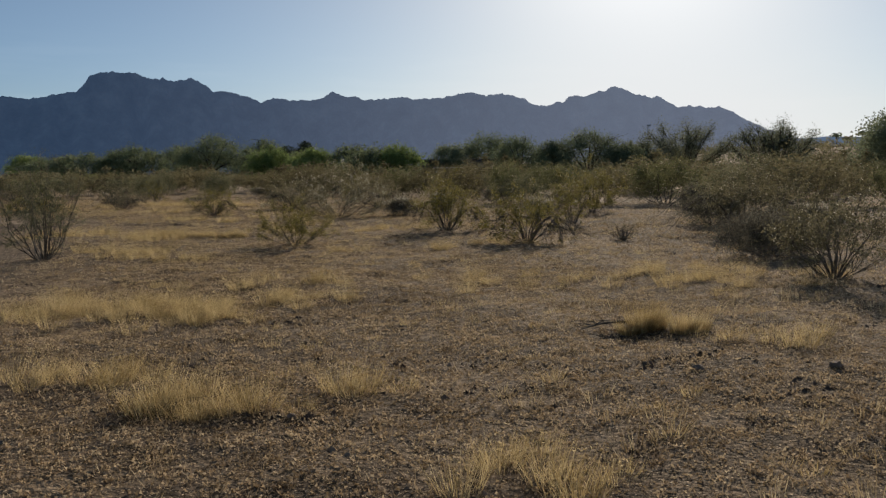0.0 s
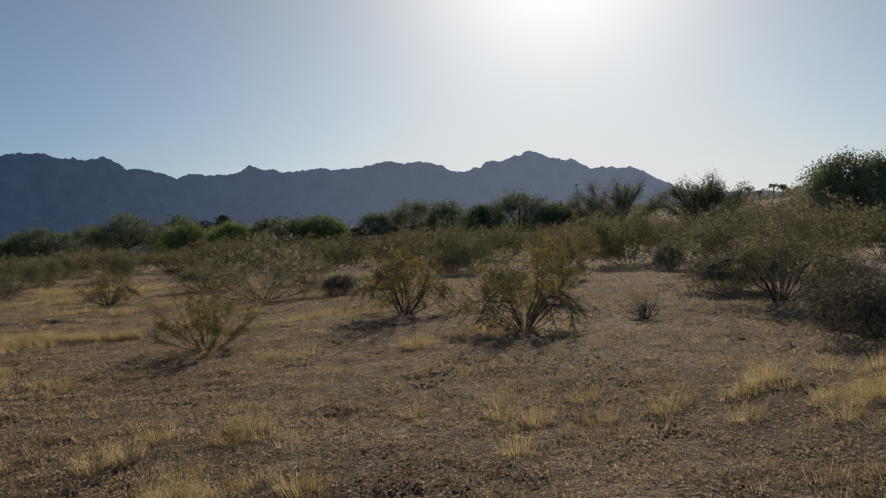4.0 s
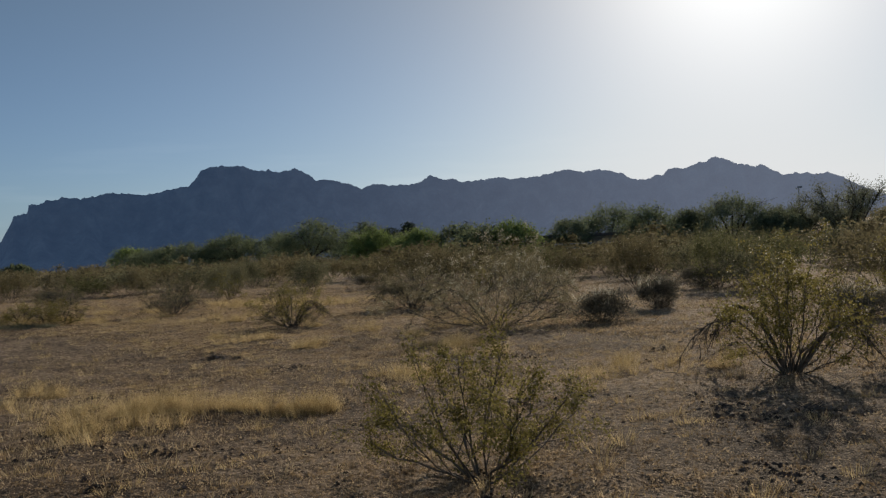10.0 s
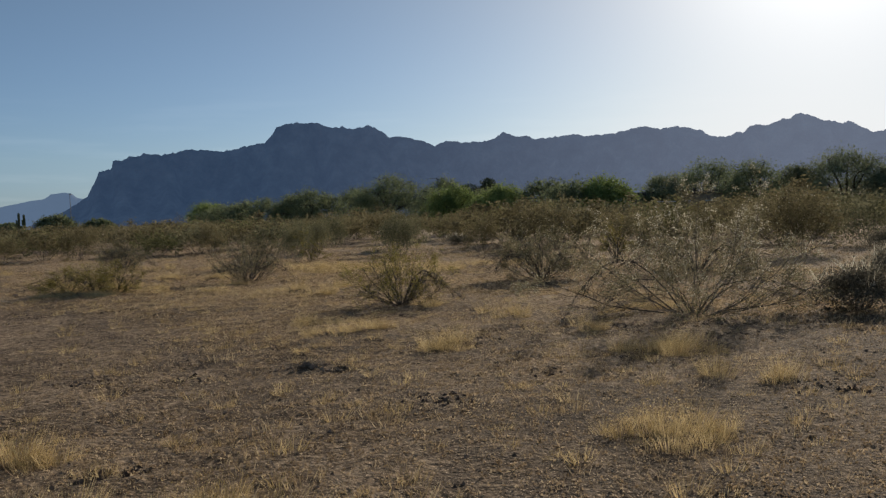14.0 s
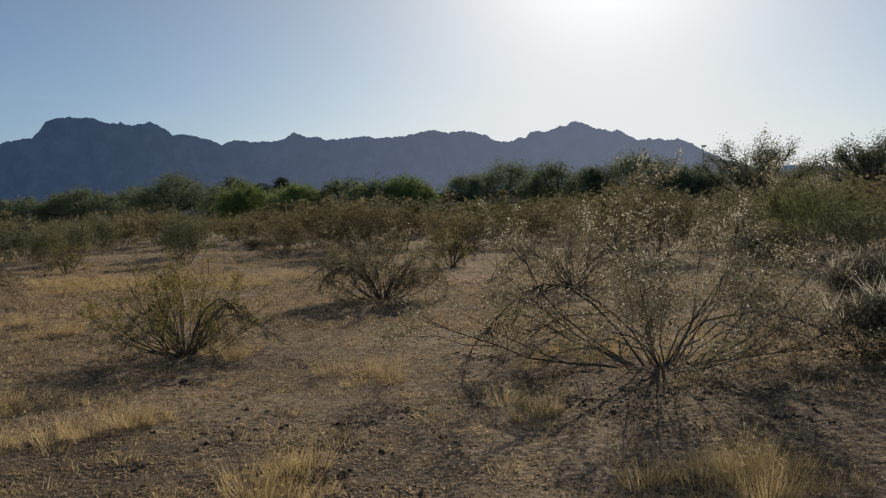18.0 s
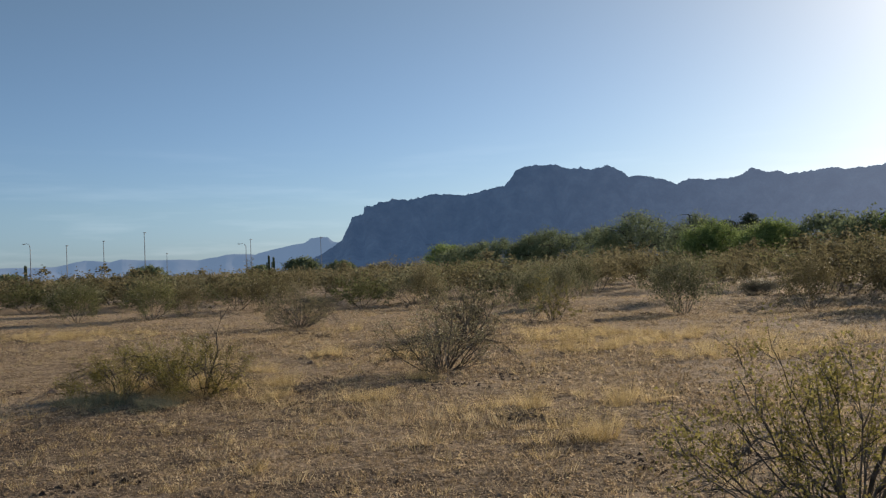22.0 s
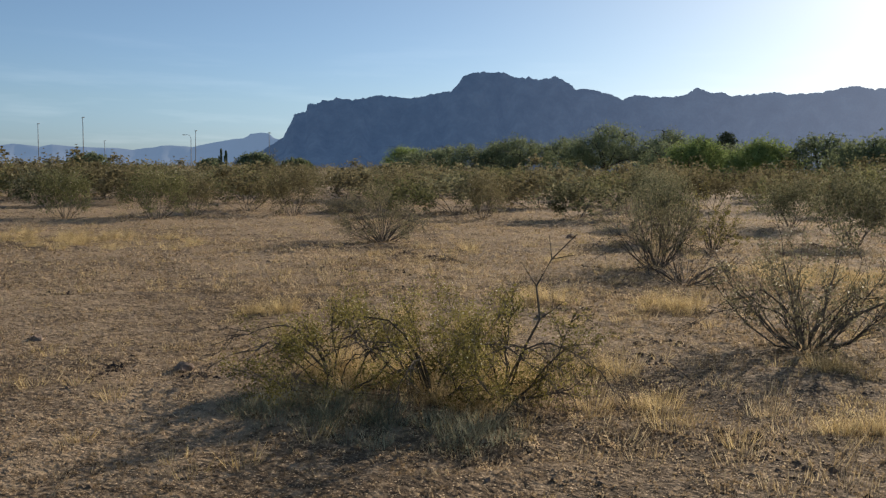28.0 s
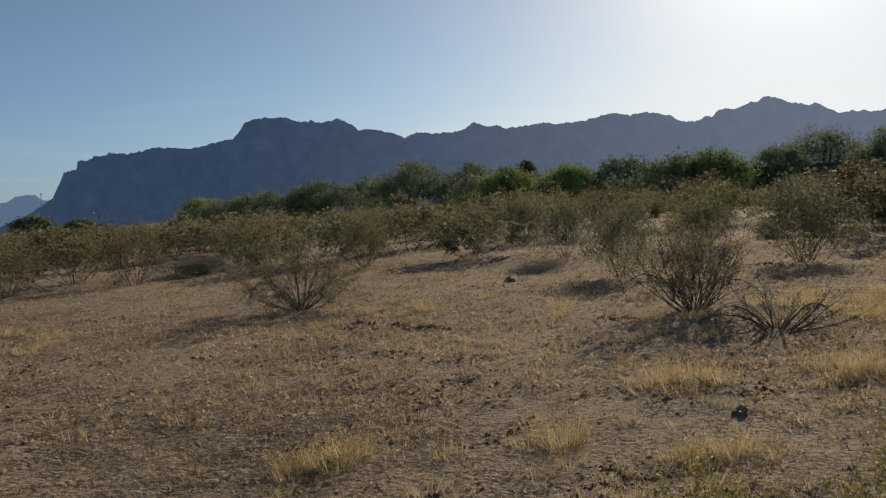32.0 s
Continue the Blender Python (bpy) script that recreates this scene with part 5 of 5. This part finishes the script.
a, r = cover.uniform(0, 6.28, 120), np.sqrt(cover.uniform(0, 1, 120))
shade_weeds = new("green_weeds", blades("green_weeds", standing(-16.5 + np.cos(a) * r * 0.95, 34.3 + np.sin(a) * r * 0.4), 34, cover.uniform(0.06, 0.18, 120), 0.8, 0.002, 0.08, cover, PALE_GREEN))
tagged(shade_weeds, "grey-green low weeds in the shade of a creosote bush", "weeds", kind="stuff")
x, y = on_strip(13000, 1.8, 50, 1.0, cover)
keep = cover.uniform(0, 1, len(x)) < 1.1 * patchy(x, y, 0.45, 1.1) ** 3
x, y = x[keep], y[keep]
thin_grass = new("dry_grass", blades("dry_grass", standing(x, y), 36, cover.uniform(0.05, 0.15, len(x)), 0.6, 0.0026, 0.14, cover, PALE_STRAW))
tagged(thin_grass, "thin pale yellow dry grass among the weeds", "grass", kind="stuff")

# clods and pebbles
def clods(n, near, far, lo, hi, mat, name, label, seed):
    rng = np.random.default_rng(seed)
    x, y = on_strip(n, near, far, 1.1, rng)
    keep = rng.uniform(0, 1, len(x)) < 0.15 + 0.85 * patchy(x, y, 0.8, 4.0) ** 2
    x, y = x[keep], y[keep]
    n = len(x)
    s = lo + (hi - lo) * rng.uniform(0, 1, n) ** 3
    corner = np.array([(1, 0, 0), (0, 1, 0), (-1, 0, 0), (0, -1, 0), (0, 0, 0.75)], dtype=float)
    v = corner[None] * s[:, None, None] * rng.uniform(0.6, 1.4, (n, 5, 1)) + rng.normal(0, 0.2, (n, 5, 3)) * s[:, None, None]
    v += np.stack((x, y, surface_z(x, y) - s * 0.1), axis=1)[:, None, :]
    f = np.array([(0, 1, 4), (1, 2, 4), (2, 3, 4), (3, 0, 4)])
    t = (f[None] + (np.arange(n) * 5)[:, None, None]).reshape(-1, 3)
    tagged(new(name, mesh_of(name, v, None, t, mat)), label, name.replace("_", " "), kind="stuff")


clods(26000, 1.6, 30, 0.005, 0.026, CLOD, "soil_clods", "small dark clods of soil and litter", 31)
def crust(seed):
    """Broken edges of soil crust: short ragged lines and patches of dark clods."""
    rng = np.random.default_rng(seed)
    BROKEN = [(-7.6, 19.5, 0.7), (-6.6, 19.4, 0.7), (-5.7, 19.1, 0.7), (-4.6, 19.2, 0.6), (-1.3, 19.9, 0.7), (-0.4, 20.1, 0.6), (-3.5, 16.6, 0.4), (-3.0, 17.6, 0.4), (-6.5, 28.3, 0.35), (-6.1, 28.6, 0.3), (-4.2, 28.8, 0.4), (-3.6, 29.1, 0.4),
              (-3.3, 28.1, 0.5), (-7.2, 28.3, 0.4), (-13.1, 36.9, 0.4), (-14.2, 34.8, 0.5), (-13.4, 36.6, 0.4), (-18.9, 39.0, 0.6), (-4.2, 12.1, 1.2), (-1.0, 5.2, 0.5), (-0.4, 6.8, 0.8), (2.0, 6.7, 0.6), (0.5, 6.8, 0.7), (-2.2, 6.9, 0.6),
              (0.0, 5.8, 0.5), (1.3, 15.0, 0.8), (1.7, 14.0, 0.6), (0.3, 15.0, 0.6), (-18.3, 38.0, 0.4), (-17.4, 37.2, 0.4)]
    runs = BROKEN + [(rng.uniform(-25, 4), rng.uniform(37, 57), rng.uniform(0.6, 2.2)) for _ in range(46)]
    x, y = on_strip(170, 3, 22, 0.8, rng)
    runs += [(a, b, rng.uniform(0.15, 0.5)) for a, b in zip(x, y)]
    spots = []
    for cx, cy, run in runs:
        bend, f = rng.uniform(-0.25, 0.25), rng.normal(0, 0.55, 60)
        spots.append(np.stack((cx + f * run, cy + bend * f + rng.normal(0, 0.1 + 0.12 * min(run, 0.7), 60), 0.008 + 0.017 * rng.uniform(0, 1, 60) ** 2), axis=1))
    p = np.concatenate(spots)
    n = len(p)
    corner = np.array([(1.4, 0, 0), (0, 1, 0), (-1.4, 0, 0), (0, -1, 0), (0, 0, 0.95)], dtype=float)
    v = corner[None] * p[:, 2, None, None] * rng.uniform(0.6, 1.4, (n, 5, 1))
    v += np.stack((p[:, 0], p[:, 1], surface_z(p[:, 0], p[:, 1]) - 0.004), axis=1)[:, None, :]
    t = (np.array([(0, 1, 4), (1, 2, 4), (2, 3, 4), (3, 0, 4)])[None] + (np.arange(n) * 5)[:, None, None]).reshape(-1, 3)
    tagged(new("soil_crust", mesh_of("soil_crust", v, None, t, CRUST)), "broken dark edges of dry soil crust", "soil crust", kind="stuff")


crust(34)
clods(5000, 1.6, 30, 0.006, 0.02, ROCK, "gravel", "loose grey gravel on the soil", 32)


def stone(x, y, size, seed, label):
    rng = np.random.default_rng(seed)
    bm = bmesh.new()
    bmesh.ops.create_icosphere(bm, subdivisions=2, radius=size)
    for v in bm.verts:
        v.co *= 1 + 0.6 * noise.noise(v.co * (1.6 / size) + Vector((seed, 0, 0)))
        v.co.z *= 0.7
    me = bpy.data.meshes.new("stone")
    bm.to_mesh(me)
    bm.free()
    me.materials.append(ROCK)
    ob = new("stone", me)
    ob.matrix_world = pose(x, y, float(ground_z(x, y)) + size * 0.25, 0, 0, rng.uniform(0, 360))
    tagged(ob, label, "stone", "stones lying on the soil")


for i, (x, y, size) in enumerate([(1.91, 6.4, 0.045), (2.95, 6.43, 0.05), (-0.93, 5.2, 0.03), (-20.28, 35.29, 0.06), (-16.63, 38.43, 0.055), (-17.09, 38.8, 0.045), (-19.15, 49.25, 0.11), (-14.5, 47.3, 0.09), (-18.38, 34.94, 0.07)]):
    stone(x, y, size, 300 + i, "dark brown weathered stone half sunk in soil")


def mound(x, y, reach, seed):
    """A low heap of dark clods and twig litter."""
    rng = np.random.default_rng(seed)
    holder = new("soil_mound")
    holder.matrix_world = pose(x, y, float(ground_z(x, y)))
    tagged(holder, "low heap of dark crumbled soil and twigs", "soil heap", "dark soil heaps in the clearing")
    bm = bmesh.new()
    for _ in range(60):
        a, r = rng.uniform(0, 6.28), reach * 1.5 * rng.uniform(0, 1) ** 0.7
        made = bmesh.ops.create_icosphere(bm, subdivisions=1, radius=0.012 + 0.022 * rng.uniform() ** 2)
        at = Vector((math.cos(a) * r * 1.4, math.sin(a) * r * 0.8, 0.05 * reach / 0.3 * max(0.0, 1 - r / reach)))
        for v in made["verts"]:
            v.co = v.co * (1 + 0.35 * rng.normal()) + at
    me = bpy.data.meshes.new("heap")
    bm.to_mesh(me)
    bm.free()
    me.materials.append(CLOD)
    tagged(part("crumbled_soil", me, holder), kind="stuff")
    twig = Shape()
    for _ in range(16):
        a, b = rng.uniform(0, 6.28), rng.uniform(0, 6.28)
        r = reach * rng.uniform(0, 1)
        p = Vector((math.cos(a) * r, math.sin(a) * r * 0.7, 0.03))
        twig.tube([p, p + Vector((math.cos(b) * 0.14, math.sin(b) * 0.14, rng.uniform(0.01, 0.09)))], [0.004, 0.002], 3)
    tagged(part("twig_litter", twig.mesh("twig_litter", DEADWOOD), holder), kind="stuff")


for i, (x, y, reach) in enumerate([(-0.42, 20.1, 0.2), (-11.47, 34.76, 0.17), (-7.86, 25.7, 0.2), (-15.8, 52.3, 0.45), (-14.1, 50.4, 0.4), (-20.73, 43.8, 0.35), (-19.78, 43.3, 0.2)]):
    mound(x, y, reach, 330 + i)

branch = new("fallen_branch")
branch.matrix_world = pose(1.66, 8.12, float(ground_z(1.66, 8.12)), 0, 0, 12) @ Matrix.Diagonal((0.5, 0.5, 0.8, 1))
tagged(branch, "bare grey fallen branch lying beside golden grass", "branch")
limb_rng = np.random.default_rng(77)
part("limb", Shape().tube([(-0.75, 0.05, 0.02), (-0.4, 0.0, 0.08), (0.0, -0.03, 0.1), (0.45, 0.02, 0.05)], [0.006, 0.011, 0.014, 0.018], 6).mesh("limb", DEADWOOD), branch)
for k in range(7):
    start = Vector((-0.7 + 0.15 * k, 0, 0.07))
    end = start + Vector((limb_rng.normal(-0.15, 0.1), limb_rng.normal(0, 0.15), abs(limb_rng.normal(0.05, 0.06)) - 0.03))
    part("twig", Shape().tube([start, start.lerp(end, 0.5) + Vector((0, 0, 0.02)), end], [0.006, 0.004, 0.002], 4).mesh("twig", DEADWOOD), branch)
